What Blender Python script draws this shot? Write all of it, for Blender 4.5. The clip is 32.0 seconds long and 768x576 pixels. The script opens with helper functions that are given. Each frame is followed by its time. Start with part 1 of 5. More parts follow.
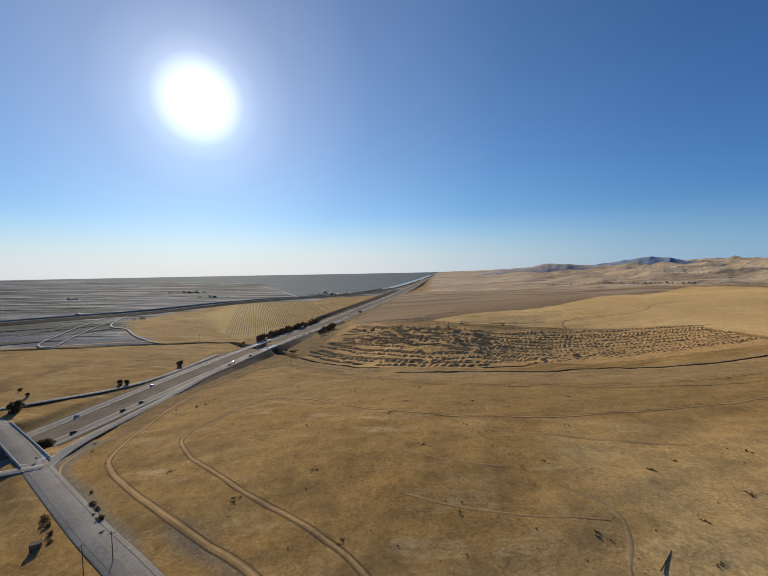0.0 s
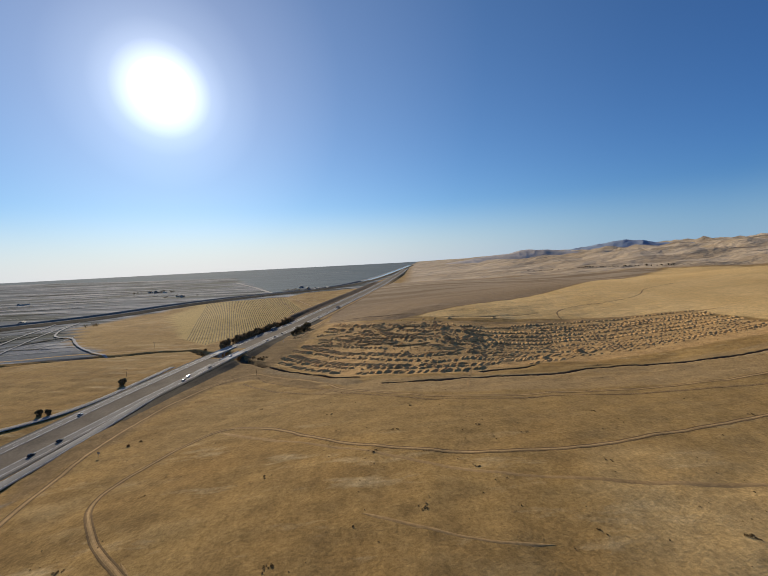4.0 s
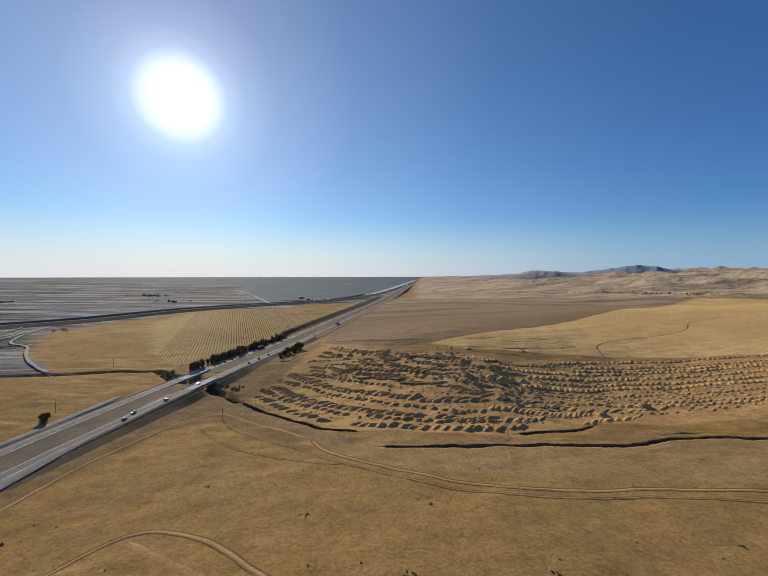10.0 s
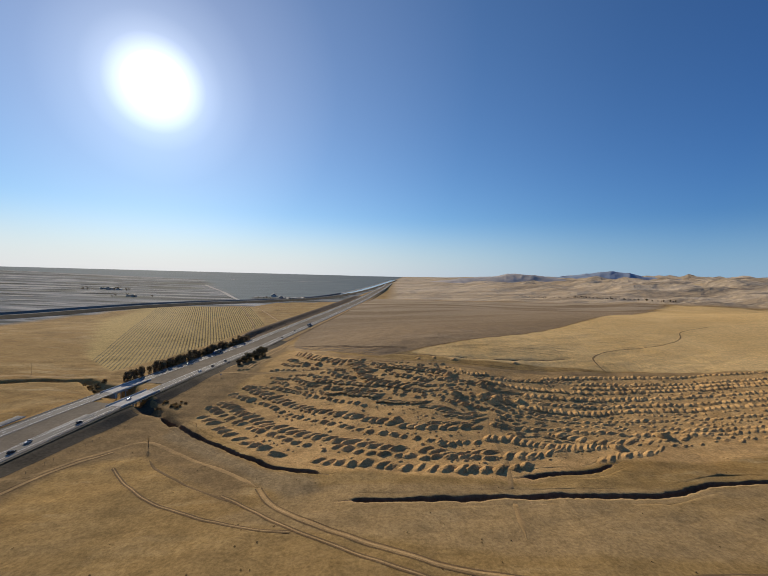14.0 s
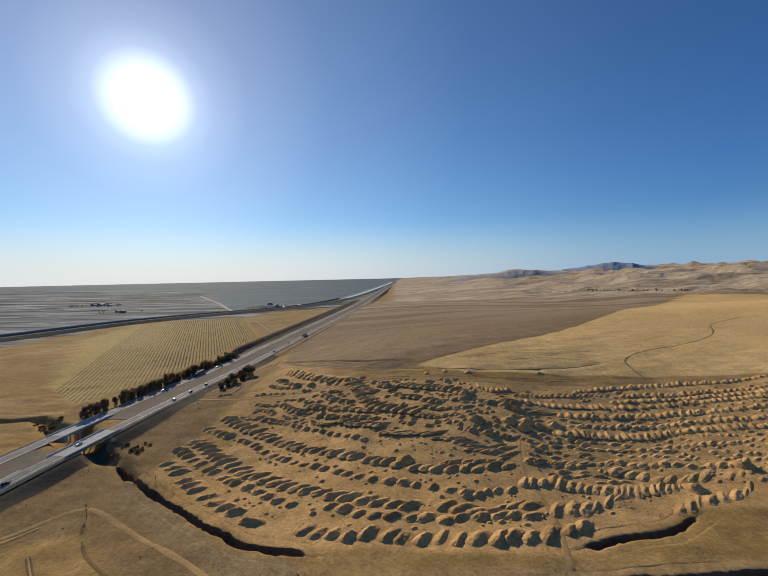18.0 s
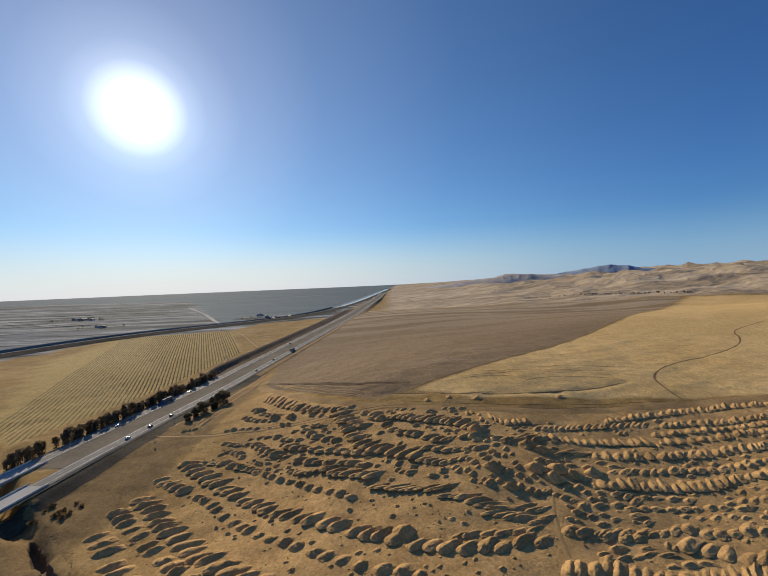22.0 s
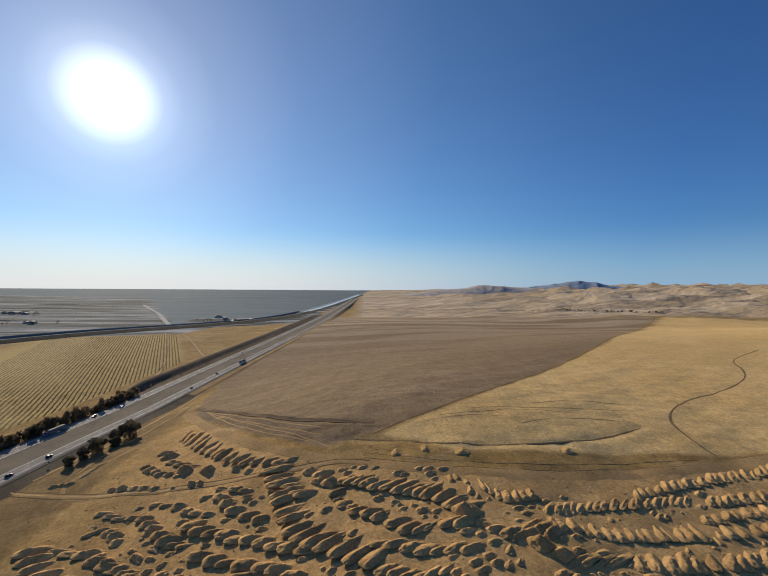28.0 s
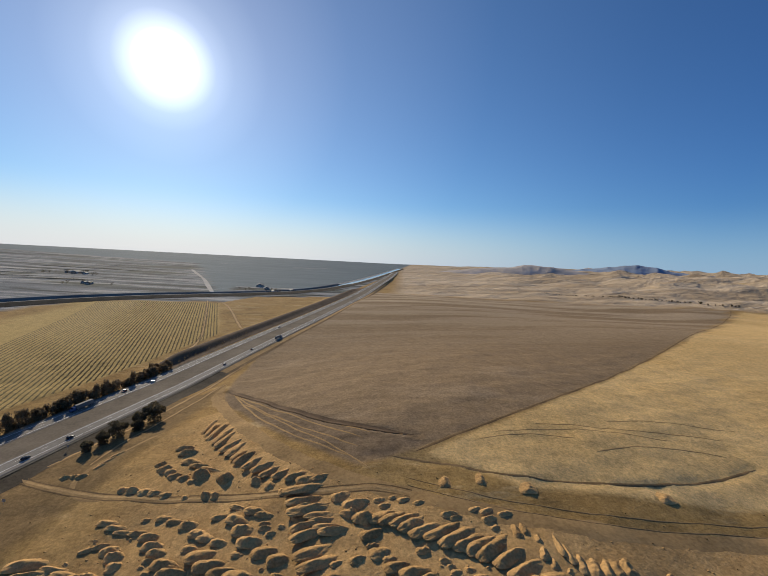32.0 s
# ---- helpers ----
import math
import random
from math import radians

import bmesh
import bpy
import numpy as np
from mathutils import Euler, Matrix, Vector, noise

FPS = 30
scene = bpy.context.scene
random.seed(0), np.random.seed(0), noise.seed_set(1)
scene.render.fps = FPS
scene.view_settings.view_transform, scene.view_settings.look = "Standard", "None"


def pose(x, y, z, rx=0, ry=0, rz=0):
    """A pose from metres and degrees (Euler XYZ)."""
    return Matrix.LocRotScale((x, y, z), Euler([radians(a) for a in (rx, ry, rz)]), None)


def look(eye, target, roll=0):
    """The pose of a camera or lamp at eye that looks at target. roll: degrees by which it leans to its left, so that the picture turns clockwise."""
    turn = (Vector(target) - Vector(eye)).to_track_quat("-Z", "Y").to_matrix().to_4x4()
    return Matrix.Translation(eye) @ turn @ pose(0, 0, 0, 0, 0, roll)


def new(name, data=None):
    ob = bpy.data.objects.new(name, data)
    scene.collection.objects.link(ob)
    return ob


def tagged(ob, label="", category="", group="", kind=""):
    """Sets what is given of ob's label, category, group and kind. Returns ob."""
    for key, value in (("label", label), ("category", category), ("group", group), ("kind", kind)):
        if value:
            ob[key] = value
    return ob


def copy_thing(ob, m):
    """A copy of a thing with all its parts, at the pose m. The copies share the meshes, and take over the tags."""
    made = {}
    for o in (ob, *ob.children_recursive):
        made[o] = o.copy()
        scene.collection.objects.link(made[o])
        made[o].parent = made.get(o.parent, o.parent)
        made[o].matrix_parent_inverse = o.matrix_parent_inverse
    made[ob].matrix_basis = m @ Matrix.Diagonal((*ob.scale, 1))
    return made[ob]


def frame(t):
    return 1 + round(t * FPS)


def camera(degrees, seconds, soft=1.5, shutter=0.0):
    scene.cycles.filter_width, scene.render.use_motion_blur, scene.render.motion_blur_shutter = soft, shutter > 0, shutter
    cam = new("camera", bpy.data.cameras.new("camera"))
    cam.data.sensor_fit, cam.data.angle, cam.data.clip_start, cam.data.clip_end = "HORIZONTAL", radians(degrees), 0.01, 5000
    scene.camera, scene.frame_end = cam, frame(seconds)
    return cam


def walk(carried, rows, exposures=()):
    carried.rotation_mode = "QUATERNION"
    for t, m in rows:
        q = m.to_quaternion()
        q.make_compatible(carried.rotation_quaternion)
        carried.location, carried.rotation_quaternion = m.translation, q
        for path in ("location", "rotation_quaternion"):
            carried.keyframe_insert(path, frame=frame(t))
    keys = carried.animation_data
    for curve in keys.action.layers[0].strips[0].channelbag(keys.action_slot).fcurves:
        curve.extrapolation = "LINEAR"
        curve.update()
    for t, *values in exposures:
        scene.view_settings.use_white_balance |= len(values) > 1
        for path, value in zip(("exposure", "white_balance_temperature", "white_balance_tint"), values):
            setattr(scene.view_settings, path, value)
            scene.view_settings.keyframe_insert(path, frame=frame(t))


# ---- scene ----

# ---- camera: t, x, y, z, yaw, pitch, roll ----
cam = camera(90.29, 32.0, 0.75)
PATH = [
    (0, 4.01, -136.09, 97.91, 2.11, -2.66, -1.11),
    (0.5, 3.53, -127.28, 97.52, 2.07, -2.43, -1.62),
    (1, 3.63, -119.66, 97.79, 1.88, -2.59, -2.06),
    (1.5, 3.50, -112.15, 98.02, 1.58, -2.74, -2.85),
    (2, 3.42, -104.75, 98.31, 1.25, -3.00, -3.49),
    (2.5, 3.19, -97.24, 98.59, 0.78, -3.23, -4.31),
    (3, 2.89, -90.42, 98.74, 0.22, -3.34, -4.93),
    (3.5, 3.18, -83.09, 99.04, -0.41, -3.69, -5.10),
    (5.5, -1.29, -49.12, 98.66, -1.52, -4.81, 5.71),
    (6, -1.14, -40.98, 97.88, -0.35, -4.50, 3.35),
    (6.5, 0.01, -33.83, 97.99, 0.02, -4.19, -3.41),
    (7, 0.79, -28.22, 98.79, -1.07, -1.47, -2.30),
    (7.5, 0.42, -21.92, 99.54, -1.29, -0.57, 0.93),
    (8, -0.24, -14.81, 100.05, -1.20, -0.73, 1.46),
    (8.5, -0.96, -7.05, 100.13, -1.03, -1.02, 3.88),
    (9, -1.49, 0.37, 100.12, -0.28, -0.78, 1.41),
    (9.5, -1.68, 7.90, 100.20, -0.06, -1.90, 1.77),
    (10, -1.29, 14.98, 100.32, -0.51, -2.11, -0.11),
    (10.5, -0.69, 21.81, 100.33, -0.31, -1.93, -3.02),
    (11, -0.84, 28.81, 100.30, -0.54, -1.53, -2.55),
    (11.5, -0.83, 36.42, 99.92, -0.96, -1.81, -4.01),
    (12, -0.55, 44.58, 99.45, -1.78, -1.86, -5.62),
    (12.5, -0.14, 53.23, 99.30, -2.64, -3.55, -5.01),
    (13, 0.20, 61.25, 99.18, -3.24, -5.10, -4.45),
    (13.5, 0.44, 67.65, 99.08, -3.86, -4.34, -1.45),
    (14, 0.99, 73.23, 98.77, -3.84, -2.15, 1.51),
    (14.5, 1.90, 79.34, 98.56, -3.70, -1.27, -0.31),
    (16.5, 3.28, 106.41, 99.17, -3.40, -1.68, -0.33),
    (17, 4.31, 113.16, 99.08, -3.33, -1.49, -0.90),
    (17.5, 5.11, 119.96, 99.33, -3.48, -1.24, -2.21),
    (18, 5.85, 127.22, 99.69, -3.87, -1.86, -1.29),
    (18.5, 6.87, 133.93, 99.90, -3.88, -2.24, -0.98),
    (19, 8.00, 138.87, 99.45, -3.92, -0.06, -0.11),
    (19.5, 9.15, 144.52, 99.52, -3.76, 0.27, -4.74),
    (20, 10.05, 151.14, 100.42, -4.50, -0.17, -3.48),
    (20.5, 10.43, 157.97, 101.02, -4.89, -0.39, -1.48),
    (21, 10.99, 165.09, 101.41, -4.83, -0.38, 0.35),
    (21.5, 11.86, 171.67, 101.51, -4.61, 0.06, -1.52),
    (22, 12.58, 178.25, 101.76, -4.65, -0.86, -2.41),
    (22.5, 13.14, 183.71, 102.25, -5.34, -1.08, -3.77),
    (23, 13.25, 187.80, 102.63, -6.04, 0.35, -3.05),
    (23.5, 13.47, 192.08, 103.08, -6.62, 1.75, -2.66),
    (24, 13.92, 197.91, 104.11, -6.94, 0.79, -0.26),
    (24.5, 15.02, 204.86, 105.12, -6.82, -0.91, -0.58),
    (25, 16.24, 211.63, 105.58, -6.64, -2.13, -0.87),
    (25.5, 17.48, 217.78, 105.55, -6.67, -1.79, -3.11),
    (27.5, 24.13, 244.51, 103.97, -8.76, -0.18, -1.36),
    (28, 25.01, 250.72, 103.76, -8.73, -0.09, 0.40),
    (28.5, 25.80, 256.75, 103.79, -8.65, 0.03, 1.46),
    (29, 26.52, 262.48, 103.90, -8.21, 0.06, 3.34),
    (29.5, 27.03, 267.40, 104.23, -7.44, 0.08, 4.48),
    (30, 27.05, 271.73, 105.15, -6.21, -0.72, 4.71),
    (30.5, 26.52, 276.58, 106.85, -5.06, -2.58, 3.03),
    (31.5, 24.63, 288.67, 110.41, -2.95, -4.19, 1.77),
    (32, 23.98, 294.06, 110.86, -2.93, -4.23, 2.99),
]
walk(cam, [(t, pose(x, y, z, 90 + p, 0, yw) @ pose(0, 0, 0, 0, 0, r)) for t, x, y, z, yw, p, r in PATH])

# ---- world and sun ----
SUN_AZ, SUN_EL = radians(-27.1), radians(21.9)
SUN_DIR = Vector((math.sin(SUN_AZ) * math.cos(SUN_EL), math.cos(SUN_AZ) * math.cos(SUN_EL), math.sin(SUN_EL)))
world = bpy.data.worlds.new("sky")
scene.world = world
world.use_nodes = True
wn, wl = world.node_tree.nodes, world.node_tree.links
bg = wn["Background"]
sky = wn.new("ShaderNodeTexSky")
sky.sky_type, sky.sun_disc = "NISHITA", False
sky.sun_elevation, sky.sun_rotation = SUN_EL, SUN_AZ
sky.air_density, sky.dust_density, sky.ozone_density = 1.0, 0.05, 6.0
bg.inputs["Strength"].default_value = 0.074
# the sun's own disc and aureole
geo = wn.new("ShaderNodeTexCoord")
dot = wn.new("ShaderNodeVectorMath")
dot.operation = "DOT_PRODUCT"
dot.inputs[1].default_value = SUN_DIR
wl.new(geo.outputs["Generated"], dot.inputs[0])
acos = wn.new("ShaderNodeMath")
acos.operation = "ARCCOSINE"
wl.new(dot.outputs["Value"], acos.inputs[0])
ramp = wn.new("ShaderNodeValToRGB")
ramp.color_ramp.interpolation = "LINEAR"
els = ramp.color_ramp.elements
els[0].position, els[0].color = 0.0, (1, 1, 1, 1)
els[1].position, els[1].color = 1.0, (0, 0, 0, 1)
for p, c in ((0.04, (1, 1, 1, 1)), (0.06, (0.34, 0.34, 0.34, 1)), (0.094, (0.165, 0.163, 0.163, 1)), (0.13, (0.108, 0.104, 0.105, 1)), (0.2, (0.066, 0.06, 0.062, 1)), (0.38, (0.027, 0.026, 0.031, 1)), (0.7, (0.004, 0.005, 0.008, 1))):
    e = els.new(p)
    e.color = c
scl = wn.new("ShaderNodeMath")
scl.operation = "MULTIPLY"
scl.inputs[1].default_value = 1.0
wl.new(acos.outputs[0], scl.inputs[0])
wl.new(scl.outputs[0], ramp.inputs["Fac"])
glow = wn.new("ShaderNodeBackground")
glow.inputs["Strength"].default_value = 2.0
wl.new(ramp.outputs["Color"], glow.inputs["Color"])
add = wn.new("ShaderNodeAddShader")
# pale haze low over the horizon
sep = wn.new("ShaderNodeSeparateXYZ")
wl.new(geo.outputs["Generated"], sep.inputs[0])
low = wn.new("ShaderNodeMapRange")
low.interpolation_type = "SMOOTHSTEP"
for key, value in (("From Min", -0.02), ("From Max", 0.15), ("To Min", 0.9), ("To Max", 0.0)):
    low.inputs[key].default_value = value
wl.new(sep.outputs["Z"], low.inputs["Value"])
hazy = wn.new("ShaderNodeMix")
hazy.data_type = "RGBA"
tint = wn.new("ShaderNodeMix")
tint.data_type = "RGBA"
tint.inputs[6].default_value, tint.inputs[7].default_value = (5.7, 6.4, 7.5, 1), (8.2, 7.9, 8.1, 1)
near_sun = wn.new("ShaderNodeMapRange")
for key, value in (("From Min", 0.5), ("From Max", 0.9), ("To Min", 0.0), ("To Max", 1.0)):
    near_sun.inputs[key].default_value = value
wl.new(dot.outputs["Value"], near_sun.inputs["Value"])
wl.new(near_sun.outputs[0], tint.inputs["Factor"])
wl.new(tint.outputs[2], hazy.inputs[7])
# the haze is thickest under the sun
side_haze = wn.new("ShaderNodeMapRange")
for key, value in (("From Min", 0.45), ("From Max", 0.92), ("To Min", 0.75), ("To Max", 1.0)):
    side_haze.inputs[key].default_value = value
wl.new(dot.outputs["Value"], side_haze.inputs["Value"])
haze_share = wn.new("ShaderNodeMath")
haze_share.operation = "MULTIPLY"
wl.new(low.outputs[0], haze_share.inputs[0])
wl.new(side_haze.outputs[0], haze_share.inputs[1])
wl.new(haze_share.outputs[0], hazy.inputs["Factor"])
wl.new(sky.outputs["Color"], hazy.inputs[6])
# the sky deepens away from the sun
deep = wn.new("ShaderNodeMapRange")
for key, value in (("From Min", 0.35), ("From Max", 0.97), ("To Min", 0.0), ("To Max", 1.0)):
    deep.inputs[key].default_value = value
wl.new(dot.outputs["Value"], deep.inputs["Value"])
blue = wn.new("ShaderNodeMix")
blue.data_type = "RGBA"
blue.inputs[6].default_value, blue.inputs[7].default_value = (0.59, 0.82, 1.06, 1), (0.98, 1.03, 1.02, 1)
wl.new(deep.outputs[0], blue.inputs["Factor"])
dim = wn.new("ShaderNodeVectorMath")
dim.operation = "MULTIPLY"
wl.new(hazy.outputs[2], dim.inputs[0])
wl.new(blue.outputs[2], dim.inputs[1])
wl.new(dim.outputs[0], bg.inputs["Color"])
wl.new(bg.outputs[0], add.inputs[0])
wl.new(glow.outputs[0], add.inputs[1])
wl.new(add.outputs[0], wn["World Output"].inputs["Surface"])

lamp = bpy.data.lights.new("sun", "SUN")
lamp.energy, lamp.angle, lamp.color = 3.7, radians(0.53), (1.0, 0.87, 0.67)
scene.view_settings.exposure = 0.25
sun_ob = new("sun", lamp)
sun_ob.matrix_world = look(SUN_DIR * 900, (0, 0, 0))


# ---- materials ----
def material(name, base, rough=0.9, spread=0.25, grain=8.0, coarse=0.06, bump=0.3, bump_at=2.0, metal=0.0, random_part=0.0):
    """A surface with two scales of tone and a fine relief, in metres."""
    m = bpy.data.materials.new(name)
    m.use_nodes = True
    n, l = m.node_tree.nodes, m.node_tree.links
    bsdf = n["Principled BSDF"]
    bsdf.inputs["Roughness"].default_value, bsdf.inputs["Metallic"].default_value = rough, metal
    bsdf.inputs["Specular IOR Level"].default_value = 0.5 if rough < 0.6 else 0.06
    tc = n.new("ShaderNodeNewGeometry")
    total = None
    for scale, share in ((coarse, 0.55), (grain, 0.45)):
        t = n.new("ShaderNodeTexNoise")
        t.inputs["Scale"].default_value, t.inputs["Detail"].default_value = scale, 5
        l.new(tc.outputs["Position"], t.inputs["Vector"])
        mp = n.new("ShaderNodeMapRange")
        mp.inputs["From Min"].default_value, mp.inputs["From Max"].default_value = 0.3, 0.7
        mp.inputs["To Min"].default_value, mp.inputs["To Max"].default_value = -spread * share, spread * share
        l.new(t.outputs["Fac"], mp.inputs["Value"])
        if total is None:
            total = mp.outputs[0]
        else:
            a = n.new("ShaderNodeMath")
            l.new(total, a.inputs[0]), l.new(mp.outputs[0], a.inputs[1])
            total = a.outputs[0]
    if random_part:
        oi = n.new("ShaderNodeObjectInfo")
        mr = n.new("ShaderNodeMapRange")
        mr.inputs["To Min"].default_value, mr.inputs["To Max"].default_value = -random_part, random_part
        l.new(oi.outputs["Random"], mr.inputs["Value"])
        a = n.new("ShaderNodeMath")
        l.new(total, a.inputs[0]), l.new(mr.outputs[0], a.inputs[1])
        total = a.outputs[0]
    one = n.new("ShaderNodeMath")
    one.inputs[1].default_value = 1.0
    l.new(total, one.inputs[0])
    mul = n.new("ShaderNodeVectorMath")
    mul.operation = "SCALE"
    mul.inputs[0].default_value = base
    l.new(one.outputs[0], mul.inputs["Scale"])
    l.new(mul.outputs[0], bsdf.inputs["Base Color"])
    if bump:
        t = n.new("ShaderNodeTexNoise")
        t.inputs["Scale"].default_value, t.inputs["Detail"].default_value = bump_at, 6
        l.new(tc.outputs["Position"], t.inputs["Vector"])
        b = n.new("ShaderNodeBump")
        b.inputs["Strength"].default_value, b.inputs["Distance"].default_value = bump, 0.3 / bump_at
        l.new(t.outputs["Fac"], b.inputs["Height"])
        l.new(b.outputs[0], bsdf.inputs["Normal"])
    return m


ASPHALT = material("asphalt", (0.25, 0.235, 0.21), 0.85, 0.3, 1.2, 0.05, 0.1, 4)
CONCRETE = material("concrete", (0.42, 0.40, 0.37), 0.8, 0.2, 2.0, 0.1, 0.1, 3)
PALE_DUST = material("pale_dust", (0.46, 0.295, 0.13), 0.95, 0.35, 0.8, 0.05, 0.4, 1.0)
TRACK = material("track_dust", (0.37, 0.234, 0.1), 0.95, 0.4, 0.6, 0.04, 0.4, 1.0)
WORN_SOIL = material("worn_soil", (0.27, 0.172, 0.078), 0.95, 0.4, 0.7, 0.05, 0.4, 1.0)
RUT = material("rut_soil", (0.19, 0.12, 0.056), 0.95, 0.4, 0.7, 0.05, 0.4, 1.0)
SPOIL = material("spoil_soil", (0.51, 0.305, 0.122), 0.97, 0.5, 1.1, 0.06, 0.8, 1.2, random_part=0.08)
PAINT = material("road_paint", (0.75, 0.74, 0.70), 0.7, 0.15, 3.0, 0.2, 0.0)
FOLIAGE = material("dark_foliage", (0.12, 0.098, 0.058), 0.8, 0.6, 1.5, 0.2, 0.0, random_part=0.2)
DUSTY_LEAF = material("dusty_brown_leaf", (0.23, 0.165, 0.095), 0.85, 0.6, 1.5, 0.2, 0.0, random_part=0.2)
DRY_BRUSH = material("dry_brush", (0.21, 0.145, 0.07), 0.9, 0.5, 2.0, 0.2, 0.0, random_part=0.2)
BARK = material("bark", (0.13, 0.10, 0.07), 0.9, 0.4, 3.0, 0.3, 0.3, 5)
LANES = material("worn_lanes", (0.21, 0.19, 0.162), 0.85, 0.25, 0.8, 0.04, 0.08, 4)
LANES.node_tree.nodes["Principled BSDF"].inputs["Specular IOR Level"].default_value = 0.1
CROSS_ASPHALT = material("county_asphalt", (0.25, 0.235, 0.21), 0.9, 0.3, 0.8, 0.05, 0.1, 4)
PALE_CONCRETE = material("pale_concrete", (0.62, 0.60, 0.56), 0.8, 0.15, 2.0, 0.1, 0.05, 3)
MEDIAN = material("median_earth", (0.185, 0.15, 0.108), 0.95, 0.35, 0.7, 0.05, 0.4, 1.0)
VERGE = material("verge_gravel", (0.13, 0.115, 0.09), 0.95, 0.35, 0.9, 0.05, 0.4, 1.5)
# dark weeds, darkened further to include the embankment's shade
EMBANK = material("embankment_weeds_and_shade", (0.095, 0.075, 0.05), 0.95, 0.5, 0.6, 0.05, 0.5, 1.0)
EMBANK_BROWN = material("cut_slope_soil_and_shade", (0.14, 0.095, 0.06), 0.95, 0.4, 0.6, 0.05, 0.5, 1.0)
# darkened soil colour that stands in for shade inside ditches
DITCH_SHADE = material("ditch_shade_soil", (0.155, 0.102, 0.06), 0.95, 0.4, 0.6, 0.05, 0.5, 0.8)
GREY_SILT = material("grey_silt", (0.36, 0.25, 0.125), 0.95, 0.3, 0.6, 0.05, 0.3, 1.0)
VALLEY_DARK = material("valley_orchard", (0.055, 0.06, 0.05), 0.95, 0.4, 0.2, 0.01, 0.3, 0.3)
CANAL_BANK = material("canal_bank_earth", (0.2, 0.19, 0.17), 0.95, 0.3, 0.2, 0.01, 0.1, 0.5)
VALLEY_ROAD = material("valley_dust", (0.42, 0.4, 0.365), 0.95, 0.25, 0.2, 0.01, 0.1, 0.5)
WATER = material("canal_water", (0.05, 0.06, 0.06), 0.12, 0.1, 0.1, 0.01, 0.02, 0.5)
# blue-grey of the ridge is distance haze put into its colour
FAR_BLUE = material("far_ridge_haze", (0.27, 0.315, 0.385), 0.95, 0.25, 0.02, 0.004, 0.2, 0.02)
FAR_GOLD = material("near_hill_grass", (0.56, 0.41, 0.22), 0.95, 0.3, 0.02, 0.004, 0.3, 0.03)
# grass tan paled for distance and against the ridge's backlit shade
FAR_TAN = material("far_foothill_paled_grass", (0.5, 0.43, 0.365), 0.95, 0.25, 0.02, 0.004, 0.2, 0.02)
for leafy in (FOLIAGE, DUSTY_LEAF, DRY_BRUSH):
    ln, ll = leafy.node_tree.nodes, leafy.node_tree.links
    bs = ln["Principled BSDF"]
    tr = ln.new("ShaderNodeBsdfTranslucent")
    mx = ln.new("ShaderNodeMixShader")
    mx.inputs[0].default_value = 0.4
    ll.new(bs.inputs["Base Color"].links[0].from_socket, tr.inputs["Color"])
    ll.new(bs.outputs[0], mx.inputs[1])
    ll.new(tr.outputs[0], mx.inputs[2])
    ll.new(mx.outputs[0], ln["Material Output"].inputs["Surface"])
VINE = material("young_orchard", (0.17, 0.125, 0.05), 0.9, 0.4, 0.5, 0.03, 0.0)
STEEL = material("galvanised_steel", (0.45, 0.45, 0.45), 0.5, 0.15, 5, 0.5, 0.0, metal=0.8)
SHOULDER = material("worn_shoulder", (0.235, 0.21, 0.174), 0.9, 0.25, 0.8, 0.04, 0.1, 3)
YELLOW = material("yellow_line_paint", (0.34, 0.29, 0.2), 0.7, 0.2, 3.0, 0.2, 0.0)
RUBBER = material("rubber", (0.03, 0.03, 0.03), 0.8, 0.2, 8, 1, 0.0)
GLASS = material("dark_glass", (0.02, 0.025, 0.03), 0.08, 0.1, 3, 1, 0.0)
GLASS_PALE = material("lamp_glass", (0.6, 0.6, 0.58), 0.15, 0.1, 3, 1, 0.0)
RED_LENS = material("red_lens", (0.35, 0.02, 0.02), 0.2, 0.1, 3, 1, 0.0)
WHITE_PAINT = material("white_paint", (0.75, 0.75, 0.74), 0.35, 0.06, 3, 0.3, 0.0)
BLACK_PAINT = material("black_paint", (0.02, 0.02, 0.022), 0.25, 0.1, 3, 0.3, 0.0)
SILVER_PAINT = material("silver_paint", (0.42, 0.43, 0.44), 0.3, 0.08, 3, 0.3, 0.0, metal=0.5)
RED_PAINT = material("dark_red_paint", (0.22, 0.03, 0.025), 0.3, 0.08, 3, 0.3, 0.0)
BLUE_PAINT = material("blue_paint", (0.05, 0.09, 0.2), 0.3, 0.08, 3, 0.3, 0.0)
ROOF = material("metal_roof", (0.2, 0.195, 0.185), 0.75, 0.15, 0.5, 0.05, 0.0)


# ---- terrain ----
SWELLS = [
    (14, 50, 122.5), (-37, 37, 87.2), (-18, -2, -16.2), (26, 8, 18.1), (76, 8, -100.6), (74, 43, 5.0),
    (-73, 32, -122.9), (-136, 93, 6.6), (-180, 431, 6.7), (68, 477, 11.1), (83, 266, 8.2), (-19, 278, -36.4),
    (65, 456, 32.5), (98, 448, 64.7), (166, 457, -40.7), (268, 488, 8.7), (-13, 335, -49.6), (32, 337, 92.9),
    (98, 342, -107.7), (81, 373, 7.4), (-122, 574, -34.0), (494, 803, 20.7), (-357, 1604, -3.9), (-600, 900, -13.5),
    (-700, 300, -13.0), (-600, -100, -12.7), (600, 300, 15.7), (300, 100, 16.7), (200, 1200, 10.1), (-100, 1000, -5.6),
    (900, 700, 42.8),
]
